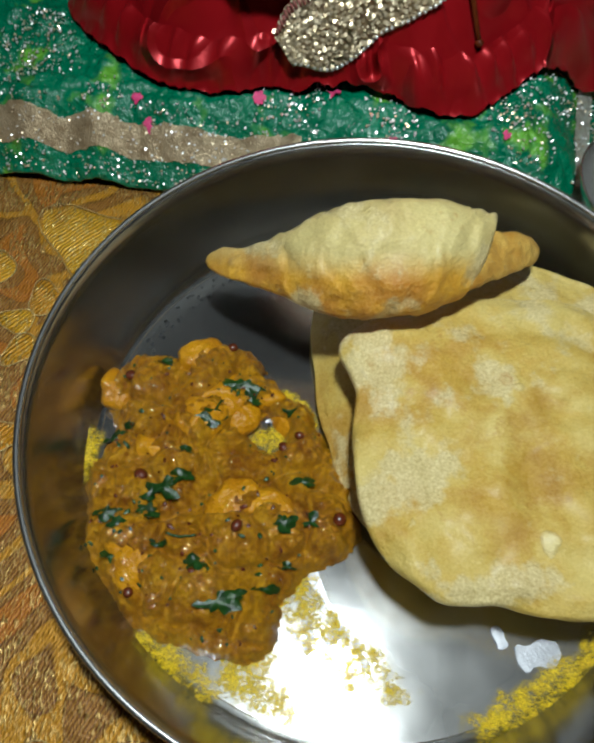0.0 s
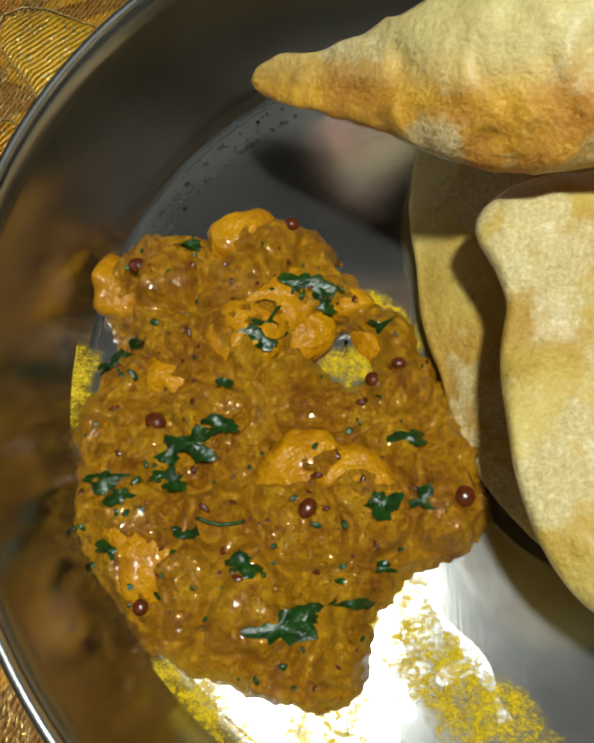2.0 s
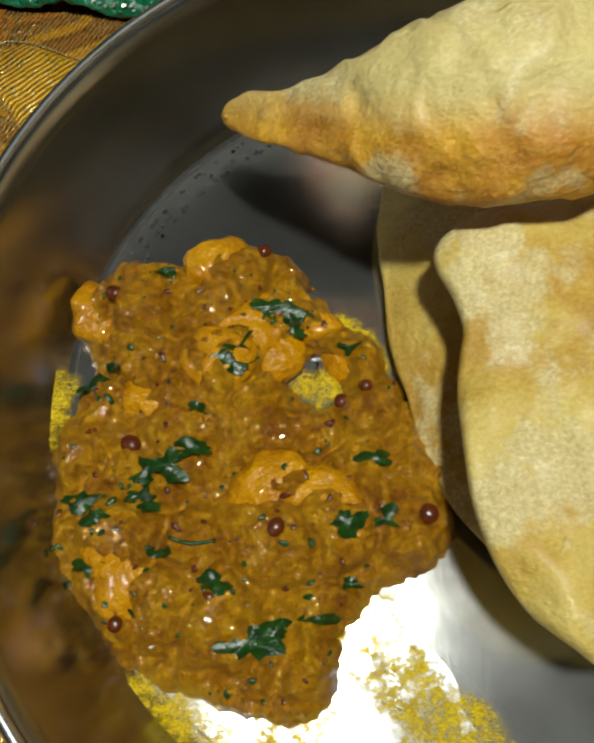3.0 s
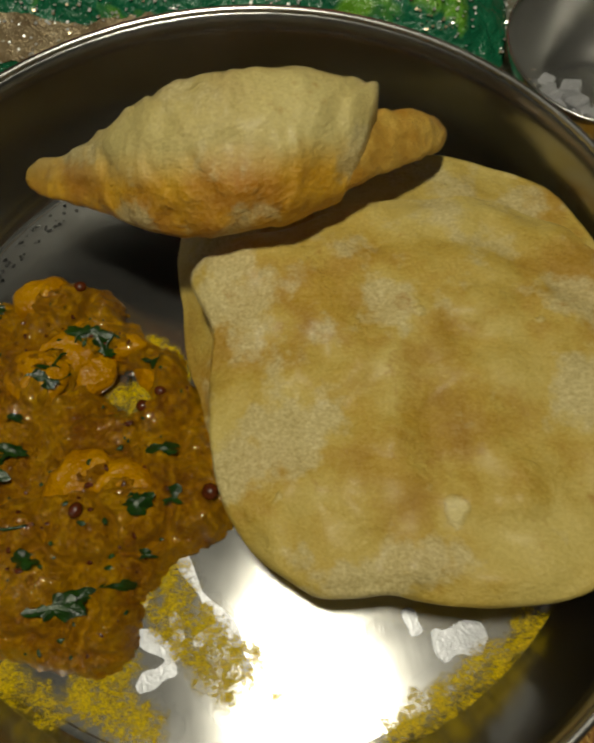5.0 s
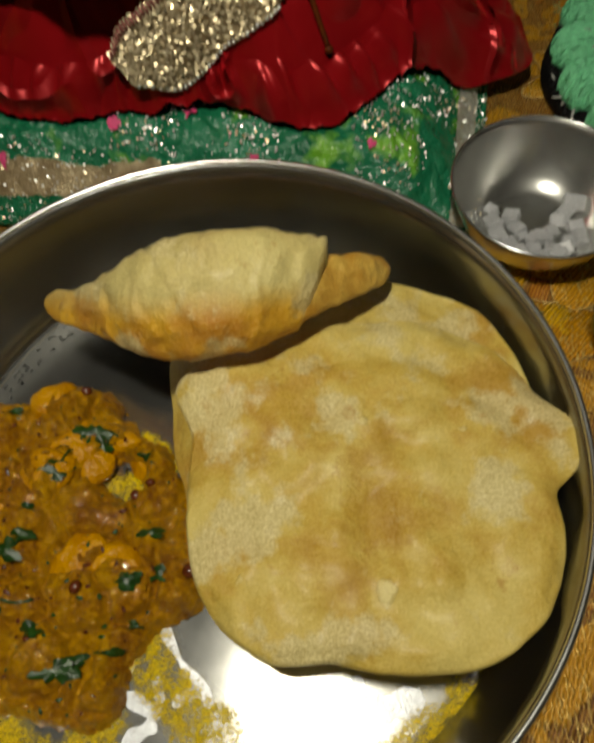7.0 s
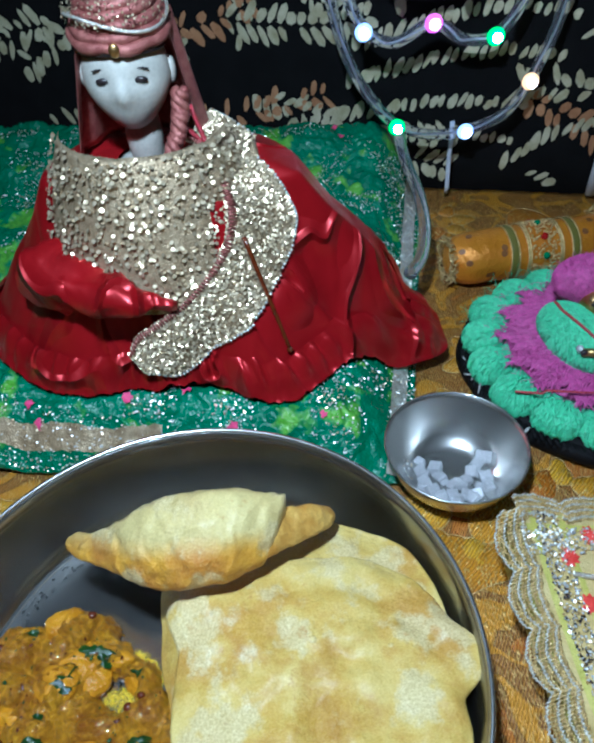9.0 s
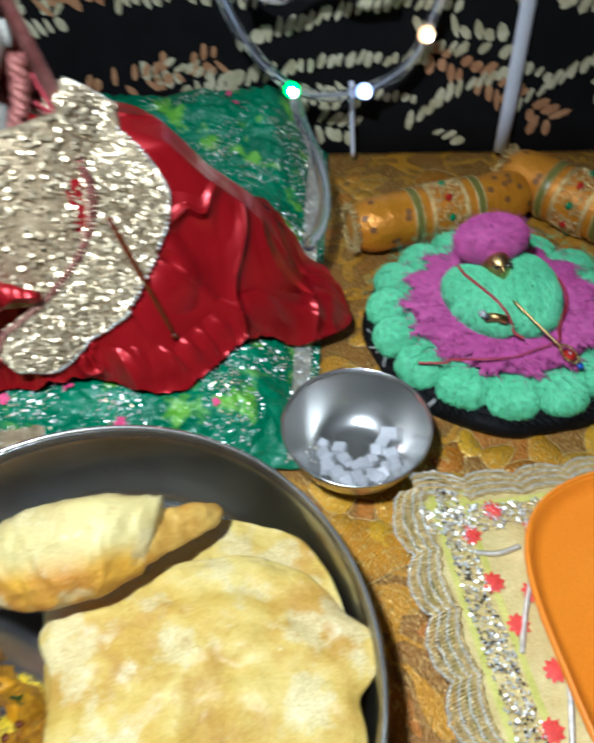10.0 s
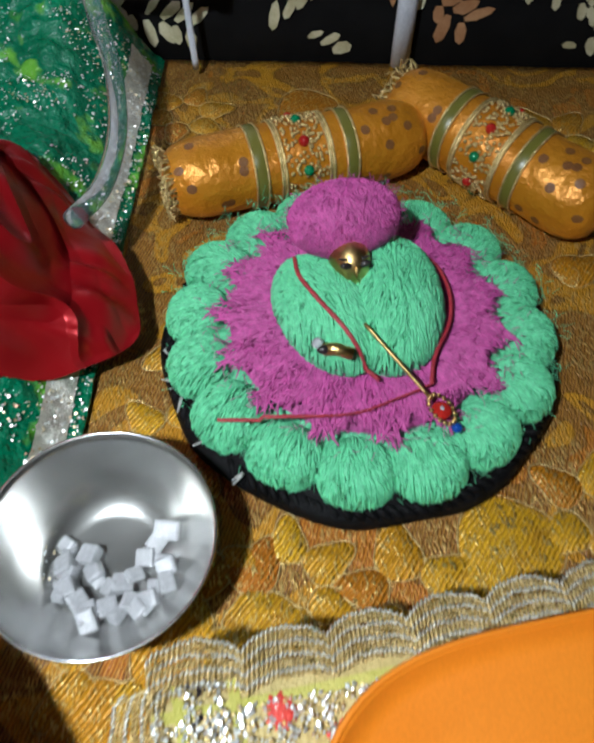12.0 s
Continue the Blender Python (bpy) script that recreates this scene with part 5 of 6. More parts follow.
def doll_stick():
    stick = thing("doll_stick", "thin brown wooden stick resting on the red satin dress", "stick", (0.095, 0.286, 0.08))
    a, b = skirt_at(math.atan2(0.286 - DY, 0.094 - DX), 0.86, 0.006), Vector((0.066, 0.328, 0.140))
    off = Vector((0.095, 0.286, 0.08))
    bm = bmesh.new()
    tube(bm, [a.lerp(b, k / 10) - off for k in range(11)], lambda u: 0.0012 + 0.0003 * u, 8)
    part("rod", bm, SEED, stick)
    bm = bmesh.new()
    blob(bm, a - off, (0.0022, 0.0022, 0.0022), segments=8, rings=6)
    part("tip", bm, SEED, stick)


doll_stick()

# steel bowl with sugar crystals
BX, BY = 0.1882, 0.2475


def steel_bowl():
    bowl = thing("steel_bowl", "small polished steel bowl holding white sugar crystals", "bowl", (BX, BY, GROUND))
    bm = bmesh.new()
    lathe(bm, [(0, 0.0022), (0.020, 0.0022), (0.0245, 0.0034), (0.0305, 0.0085), (0.0375, 0.0180), (0.0428, 0.0310), (0.0440, 0.0345), (0.0447, 0.0347),
               (0.0446, 0.0335), (0.0436, 0.0305), (0.0385, 0.0175), (0.0315, 0.0072), (0.0250, 0.0012), (0.0200, 0.0), (0, 0.0)], 96)
    part("dish", bm, BOWL_STEEL, bowl)
    bm = bmesh.new()
    tube(bm, [(0.0443 * math.cos(a), 0.0443 * math.sin(a), 0.0347) for a in np.linspace(0, math.tau, 96, endpoint=False)], 0.0007, 8, closed=True)
    part("rim", bm, BOWL_STEEL, bowl)
    random.seed(61)
    spots = []
    for ring, count, radius in ((0, 22, 0.021), (1, 7, 0.010)):
        for k in range(count):
            a = radians(150 + 240 * k / count) + random.uniform(-0.15, 0.15)
            spots.append((radius * random.uniform(0.8, 1.25) * math.cos(a) + 0.001, radius * random.uniform(0.8, 1.25) * math.sin(a) - 0.001))
    for i, (x, y) in enumerate(spots):
        s = random.uniform(0.0056, 0.0084)
        r = math.hypot(x, y)
        z = 0.0026 + (0.55 * max(0, r - 0.021) if r > 0.021 else 0) + s * 0.42
        bm = bmesh.new()
        box(bm, Matrix(), (s, s * random.uniform(0.7, 1.3), s * random.uniform(0.6, 0.9)), 0.0013)
        for v in bm.verts:
            v.co *= 1 + 0.10 * n3(v.co.x * 400 + i * 7, v.co.y * 400, v.co.z * 400)
        ob = solid("sugar_crystal", bm, SUGAR, "rough white rock sugar crystal in the steel bowl", "sugar", "sugar crystals in the bowl", soft=False)
        ob.matrix_basis = pose(BX + x, BY + y, GROUND + z, random.uniform(-25, 25), random.uniform(-25, 25), random.uniform(0, 90))


steel_bowl()

# crochet dress of the small doll
CX, CY = 0.3150, 0.3400
BODICE = ((-0.0195, -0.0030, 0.0215, 0.0360, 15), (0.0130, -0.0020, 0.0255, 0.0410, -14))


def dress_z(x, y):
    """Height of the dress under a point given from its middle."""
    z = 0.0300 if math.hypot(x, y) < 0.078 else 0.0270
    for x0, y0, sx, sy, turn in BODICE:
        c, s = math.cos(radians(turn)), math.sin(radians(turn))
        u, v = c * (x - x0) + s * (y - y0), c * (y - y0) - s * (x - x0)
        q = (u / sx) ** 2 + (v / sy) ** 2
        if q < 1:
            z = max(z, GROUND + 0.0290 + 0.0255 * math.sqrt(1 - q))
    return z


def on_dress(points, count, up):
    """A line laid over the dress, given from its middle."""
    return [Vector((CX + p.x, CY + p.y, dress_z(p.x, p.y) + up)) for p in spline([(x, y, 0) for x, y in points], count)]


def crochet_dress():
    dress = thing("crochet_dress", "round crochet dress in mint and magenta yarn with black trim", "dress", (CX, CY, GROUND))
    random.seed(71)

    def strand(bm, pts, r):
        tube(bm, pts, lambda u: r * (0.45 + 0.55 * math.sin(math.pi * min(1, max(0, u))) ** 0.5), 4 if r < 0.001 else 6)

    # black base of thick yarn loops
    bm = bmesh.new()
    for row, (r, z, w) in enumerate(((0.060, 0.006, 0.008), (0.074, 0.006, 0.008), (0.086, 0.0062, 0.0085), (0.0915, 0.0055, 0.0070))):
        tube(bm, [(r * (1 + 0.012 * math.sin(9 * t)) * math.cos(t), r * (1 + 0.012 * math.sin(9 * t)) * math.sin(t) - 0.002, z + 0.001 * math.sin(13 * t + row)) for t in np.linspace(0, math.tau, 90, endpoint=False)], w, 8, closed=True)
    for k in range(110):
        a = k * math.tau / 110
        p = Vector((0.0925 * math.cos(a), 0.0925 * math.sin(a) - 0.002, 0.009))
        d = Vector((-math.sin(a), math.cos(a), 0))
        out = Vector((math.cos(a), math.sin(a), 0))
        strand(bm, [p - d * 0.0035 - out * 0.005, p - d * 0.002 + Vector((0, 0, 0.003)), p + d * 0.002 + out * 0.003 + Vector((0, 0, 0.001)), p + d * 0.004 + out * 0.003 - Vector((0, 0, 0.005))], 0.0021)
    part("black_trim", bm, BLACK_YARN, dress, "thick black yarn edging")
    # grey flecks of loose yarn on the trim
    bm = bmesh.new()
    for k in range(9):
        a = random.uniform(2.9, 3.9)
        p = Vector((0.094 * math.cos(a), 0.094 * math.sin(a) - 0.002, 0.012))
        strand(bm, [p, p + Vector((random.uniform(-0.003, 0.003), random.uniform(-0.003, 0.003), 0.002)), p + Vector((random.uniform(-0.006, 0.006), random.uniform(-0.006, 0.006), 0))], 0.0008)
    part("yarn_fluff", bm, WHITE_YARN, dress, kind="stuff")
    def tuft(bm, surface, u, v, angle, length, r):
        """A short curved strand lying on a surface given by two lengths."""
        bend = random.uniform(-0.5, 0.5)
        pts = []
        for j in range(5):
            s = (j / 4 - 0.5) * length
            w = angle + bend * (j / 4 - 0.5)
            pts.append(surface(u + s * math.cos(w), v + s * math.sin(w), r * (0.6 + 0.8 * math.sin(math.pi * j / 4))))
        strand(bm, pts, r)

    def mound(cx, cy, cz, sx, sy, sz, turn):
        c, s = math.cos(turn), math.sin(turn)

        def at(u, v, up):
            q = math.sqrt((u / sx) ** 2 + (v / sy) ** 2)
            if q > 1:
                u, v = u / q, v / q
            z = sz * math.sqrt(max(0.0, 1 - min(1, q) ** 2 * 0.98)) - max(0, q - 1) * 0.010
            return Vector((cx + c * u - s * v, cy + s * u + c * v, cz + z + up))
        return at

    # soft under layers that show between the strands
    for name, mat, r, z in (("mint_layer", MINT, 0.080, 0.0165), ("magenta_layer", MAGENTA, 0.0635, 0.0225)):
        bm = bmesh.new()
        lathe(bm, [(0, z + 0.003), (r * 0.6, z + 0.003), (r * 0.9, z + 0.002), (r, z), (r * 0.96, z - 0.003), (0, z - 0.003)][::-1], 60)
        part(name, bm, mat, dress)
    # mint scallops: puffs wound of oblique strands
    count = 16
    for s in range(count):
        a0 = s * math.tau / count + 0.12
        big = 1 + 0.08 * math.sin(s * 2.3)
        shape = mound(0.0800 * math.cos(a0), 0.0800 * math.sin(a0), 0.0150, 0.0165 * big, 0.0182, 0.0125, a0)
        bm = bmesh.new()
        blob(bm, (0.0800 * math.cos(a0), 0.0800 * math.sin(a0), 0.0150), (0.0160 * big, 0.0176, 0.0118), (0, 0, math.degrees(a0)), 18, 12)
        for k in range(300):
            u, v = random.uniform(-0.9, 1.0) * 0.0150, random.uniform(-1, 1) * 0.0165
            lean = 0.55 * v / 0.0165 + random.gauss(0.15, 0.28)
            tuft(bm, shape, u, v, lean, random.uniform(0.010, 0.018), random.uniform(0.0003, 0.0007))
        part("mint_scallop", bm, MINT, dress)
    # magenta star: points of short strands over the mint layer
    count = 15
    for s in range(count):
        a0 = s * math.tau / count + 0.02
        bm = bmesh.new()

        def fan(u, v, up):
            a = a0 + v / 0.055
            return Vector((u * math.cos(a), u * math.sin(a), 0.0242 + 0.0050 * math.sin(math.pi * min(1, max(0, (u - 0.022) / 0.060))) + 0.0012 * n3(u * 300, a * 9) + up))

        for k in range(380):
            v = random.uniform(-1, 1) * 0.0135
            r_out = 0.0795 - 0.0170 * (abs(v) / 0.0125) ** 0.9
            u = 0.026 + (r_out - 0.032) * random.random() ** 0.75
            tuft(bm, fan, u, v, random.gauss(0, 0.45) - 0.25 * v / 0.0125 * smooth(0.05, 0.075, u), random.uniform(0.008, 0.014), random.uniform(0.0003, 0.0007))
        part("magenta_point", bm, MAGENTA, dress)
    # mint bodice: two mounds that part in a collar above and overlap in a seam below
    for x0, y0, sx, sy, turn in BODICE:
        bm = bmesh.new()
        blob(bm, (x0, y0, 0.0290), (sx * 0.96, sy * 0.96, 0.0247), (0, 0, turn), 22, 12)
        shape = mound(x0, y0, 0.0290, sx, sy, 0.0255, radians(turn))
        for k in range(1000):
            q, w = math.sqrt(random.random()), random.uniform(0, math.tau)
            u, v = sx * 0.97 * q * math.cos(w), sy * 0.97 * q * math.sin(w)
            tuft(bm, shape, u, v, math.pi / 2 + random.gauss(0, 0.30) + 0.5 * u / sx * (1 if v < 0 else -1), random.uniform(0.008, 0.015), random.uniform(0.0003, 0.0007))
        part("bodice_half", bm, MINT, dress, "mint yarn half of the bodice")
    # loose fibres standing off the yarn
    for mat, r0, r1, z0, n in ((MINT, 0.078, 0.097, 0.026, 900), (MAGENTA, 0.03, 0.078, 0.030, 1000)):
        bm = bmesh.new()
        for _ in range(n):
            a, r = random.uniform(0, math.tau), random.uniform(r0, r1)
            p = Vector((r * math.cos(a), r * math.sin(a), z0 + random.uniform(-0.003, 0.002)))
            d = Vector((random.gauss(0, 1), random.gauss(0, 1), random.uniform(0.1, 0.9))).normalized() * random.uniform(0.003, 0.006)
            tube(bm, [p, p + d * 0.5 + Vector((0, 0, 0.0006)), p + d], 0.00016, 3)
        part("yarn_fuzz", bm, mat, dress, kind="stuff")


crochet_dress()


def small_doll():
    # face and body of the brass doll, plain
    bm = bmesh.new()
    blob(bm, (CX - 0.004, CY + 0.002, 0.020), (0.014, 0.020, 0.016), segments=14, rings=10)
    blob(bm, (CX - 0.005, CY + 0.012, 0.0480), (0.0096, 0.0122, 0.0120), (-25, 0, 0), 24, 16)
    blob(bm, (CX - 0.0050, CY + 0.0004, 0.0528), (0.0010, 0.0016, 0.0030), (-30, 0, 0), 10, 8)
    for s in (-1, 1):
        m = (CX - 0.0050 + 0.0043 * s, CY + 0.0030, 0.0553)
        blob(bm, m, (0.0030, 0.0014, 0.0016), (-30, -14 * s, 0), 10, 6, 1)
        blob(bm, (m[0], m[1] + 0.0024, m[2] + 0.0014), (0.0038, 0.0008, 0.0006), (-30, -18 * s, 0), 10, 6, 1)
    solid("brass_doll", bm, [BRASS, DARK_PAINT], "small brass doll lying in the crochet dress", "doll")
    # hand ornament that shows through the dress
    peg = thing("bangle", "small gold and white bead bangle at the side of the dress", "bangle", (CX - 0.023, CY - 0.033, 0.0350))
    bm = bmesh.new()
    tube(bm, [(-0.004, 0.002, 0.008), (0.001, 0.0, 0.0095), (0.008, -0.003, 0.008)], 0.0028, 8)
    part("cuff", bm, BRASS, peg)
    bm = bmesh.new()
    blob(bm, (-0.006, 0.004, 0.010), (0.0026, 0.0026, 0.0026), segments=10, rings=8)
    part("white_bead", bm, SUGAR, peg)
    bm = bmesh.new()
    blob(bm, (-0.004, 0.0005, 0.0095), (0.003, 0.002, 0.002), segments=10, rings=8)
    part("dark_bead", bm, DARK_PAINT, peg)
    # magenta yarn turban
    turban = thing("yarn_turban", "fuzzy magenta yarn turban on the small brass doll", "turban", (CX - 0.004, CY + 0.030, 0.0515))
    bm = bmesh.new()
    blob(bm, (0, 0, 0.006), (0.0265, 0.0165, 0.0175), (18, 0, 0), 24, 14)
    part("core", bm, MAGENTA, turban)
    random.seed(81)
    bm = bmesh.new()
    for k in range(1500):
        u = math.sin(random.uniform(-1.45, 1.45))
        t0, slant = radians(random.uniform(-55, 190)), random.gauss(0, 0.006)
        pts = []
        for j in range(6):
            t = t0 + (j / 5 - 0.5) * random.uniform(0.6, 0.9)
            uu = max(-0.98, min(0.98, u + slant * (j - 2.5) * 9))
            rr = math.sqrt(max(0.02, 1 - uu * uu))
            pts.append((0.0268 * uu, -0.0174 * rr * math.cos(t), 0.006 + 0.0182 * rr * math.sin(t) + 0.0006 * math.sin(j * 2 + k)))
        tube(bm, pts, lambda w: 0.0005 * (0.55 + 0.45 * math.sin(math.pi * w)), 4)
    part("winding", bm, MAGENTA, turban)
    bm = bmesh.new()
    for _ in range(260):
        d = Vector((random.gauss(0, 1), random.gauss(0, 1) - 0.3, random.uniform(0, 1.2))).normalized()
        p = Vector((0.0275 * d.x, 0.0172 * d.y, 0.006 + 0.0185 * d.z))
        e = (d + Vector((random.gauss(0, 0.8), random.gauss(0, 0.8), random.gauss(0, 0.8)))).normalized() * random.uniform(0.002, 0.005)
        tube(bm, [p, p + e * 0.5, p + e], 0.00015, 3)
    part("yarn_fuzz", bm, MAGENTA, turban, kind="stuff")
    # red tie string
    bm = bmesh.new()
    tube(bm, on_dress([(-0.029, 0.022), (-0.030, 0.006), (-0.024, -0.012), (-0.013, -0.030), (-0.004, -0.044)], 50, 0.0016), 0.0010, 6)
    solid("tie_string", bm, RED_YARN, "red yarn string laid over the crochet dress", "string", "red strings")
    bm = bmesh.new()
    tube(bm, on_dress([(0.022, 0.036), (0.038, 0.024), (0.043, 0.006), (0.038, -0.016), (0.024, -0.036), (0.018, -0.050)], 50, 0.0014), 0.0010, 6)
    solid("tie_string", bm, RED_YARN, "red yarn string laid over the crochet dress", "string", "red strings")
    bm = bmesh.new()
    for k in range(2):
        tube(bm, on_dress([(-0.076, -0.049 + 0.0006 * k), (-0.050, -0.054 + 0.0006 * k), (-0.020, -0.058), (0.002, -0.054), (0.018, -0.050)], 60, 0.0010 + 0.0003 * k), 0.0005, 5)
    solid("tie_string", bm, RED_YARN, "loose red yarn end trailing across the dress", "string", "red strings")
    # flute
    flute = thing("toy_flute", "thin gold flute with a jewelled end on the crochet dress", "flute", (CX - 0.008, CY - 0.026, 0.045))
    a, b = Vector((0, 0, 0.005)), Vector((0.0225, -0.0335, -0.0105))
    bm = bmesh.new()
    tube(bm, [a.lerp(b, k / 8) for k in range(9)], 0.00085, 8)
    part("rod", bm, BRASS, flute)
    d = (b - a).normalized()
    c = b + d * 0.006
    side = d.cross(Vector((0, 0, 1))).normalized()
    bm = bmesh.new()
    for k in range(16):
        t = k * math.tau / 16
        blob(bm, c + d * 0.0072 * math.cos(t) + side * 0.0046 * math.sin(t) + Vector((0, 0, 0.001)), (0.0011, 0.0011, 0.0011), segments=8, rings=6)
    part("beaded_rim", bm, BRASS, flute)
    for name, mat, at, size in (("red_stone", RED_GEM, c, (0.0045, 0.0045, 0.0018)), ("white_stone", SUGAR, c + Vector((0, 0, 0.0018)), (0.0010, 0.0010, 0.0008)), ("blue_stone", BLUE_GEM, c + d * 0.0098, (0.0024, 0.0024, 0.0018))):
        bm = bmesh.new()
        blob(bm, at, size, segments=12, rings=8)
        part(name, bm, mat, flute)


small_doll()


# bolster pillows
def bolster(at, turn, length, radius):
    pillow = thing("bolster", "small orange silk bolster with brown dots and a jewelled band", "bolster", at, "bolsters behind the crochet dress")
    m = pose(0, 0, 0, 0, 0, turn)

    def pt(s, t, r):
        end = min(1.0, max(0.0, (0.5 - abs(s)) / 0.14))
        q = r * (0.35 + 0.65 * math.sqrt(1 - (1 - end) ** 2)) * (1 + 0.03 * n3(s * 9, math.cos(t) * 2, math.sin(t) * 2))
        return m @ Vector((s * length, q * math.cos(t), radius + q * math.sin(t)))

    bm = bmesh.new()
    rows = [[bm.verts.new(pt(-0.5 + i / 60, k * math.tau / 40, radius)) for k in range(40)] for i in range(61)]
    for a, b in zip(rows, rows[1:]):
        for k in range(40):
            bm.faces.new((a[k], a[(k + 1) % 40], b[(k + 1) % 40], b[k]))
    bm.faces.new(rows[0][::-1])
    bm.faces.new(rows[-1])
    part("cushion", bm, ORANGE_SILK, pillow)
    for s in (-0.17, -0.09, 0.09, 0.17):
        bm = bmesh.new()
        w = 0.022 if abs(s) > 0.1 else 0.008
        rows = [[bm.verts.new(pt(s + f * w, k * math.tau / 40, radius * (1.02 + 0.02 * (abs(f) < 0.9)))) for k in range(40)] for f in (-1, -0.7, 0, 0.7, 1)]
        for a, b in zip(rows, rows[1:]):
            for k in range(40):
                bm.faces.new((a[k], a[(k + 1) % 40], b[(k + 1) % 40], b[k]))
        part("band", bm, OLIVE if abs(s) > 0.1 else GOLD_THREAD, pillow)
        for e in (-1, 1):
            bm = bmesh.new()
            tube(bm, [pt(s + e * w, t, radius * 1.045) for t in np.linspace(0, math.tau, 40, endpoint=False)], 0.0007, 5, closed=True)
            part("gold_cord", bm, GOLD_THREAD, pillow)
    random.seed(91)
    for k in range(9):
        t = k * math.tau / 9
        bm = bmesh.new()
        blob(bm, pt(0, t, radius * 1.04), (0.0032, 0.0032, 0.0032), segments=10, rings=6)
        part("stone", bm, RED_GEM if k % 2 else GREEN_GEM, pillow)
    bm = bmesh.new()
    for _ in range(460):
        s, t = random.uniform(-0.075, 0.075), random.uniform(0, math.tau)
        blob(bm, pt(s, t, radius * 1.05), (0.0011, 0.0011, 0.0011), segments=6, rings=4)
    part("beadwork", bm, GOLD_THREAD, pillow, kind="stuff")
    for _ in range(46):
        s = random.choice((-1, 1)) * random.uniform(0.22, 0.45)
        t = random.uniform(0, math.tau)
        bm = bmesh.new()
        c = pt(s, t, radius * 1.012)
        q = 0.0028
        ring = [bm.verts.new(pt(s + q * math.cos(b) / length, t + q * math.sin(b) / radius, radius * 1.012)) for b in np.linspace(0, math.tau, 12, endpoint=False)]
        mid = bm.verts.new(pt(s, t, radius * 1.016))
        for j in range(12):
            bm.faces.new((ring[j], ring[(j + 1) % 12], mid))
        part("dot", bm, DOT, pillow)
    bm = bmesh.new()
    for e in (-0.5,):
        for k in range(70):
            t = random.uniform(0, math.tau)
            p = pt(e + 0.03, t, radius)
            tube(bm, spline([p, p + m @ Vector((-0.006, random.gauss(0, 0.003), random.gauss(0, 0.003))), p + m @ Vector((-0.004, random.gauss(0, 0.005), random.gauss(0, 0.005)))], 6), 0.0005, 4)
    part("gold_fringe", bm, GOLD_THREAD, pillow, kind="stuff")
    return pillow


bolster((0.308, 0.4640, GROUND), 7.0, 0.158, 0.0225)
bolster((0.424, 0.4480, GROUND), -56.0, 0.150, 0.0240)


# padded mat with scalloped gold edge, and the orange tray on it


MAT = Vector((0.205, 0.187, 0))
MAT_R, MAT_D = Vector((0.998, 0.02, 0)), Vector((0.02, -0.99, 0))


def mat_top(a, b):
    raise_corner = 0.020 * math.exp(-(a + b) / 0.035)
    return 0.0285 + raise_corner + 0.0012 * n3(a * 60, b * 60, 2)


def mat_at(a, b, up=0.0):
    p = MAT + MAT_R * a + MAT_D * b
    return Vector((p.x, p.y, mat_top(max(0, a), max(0, b)) + up))


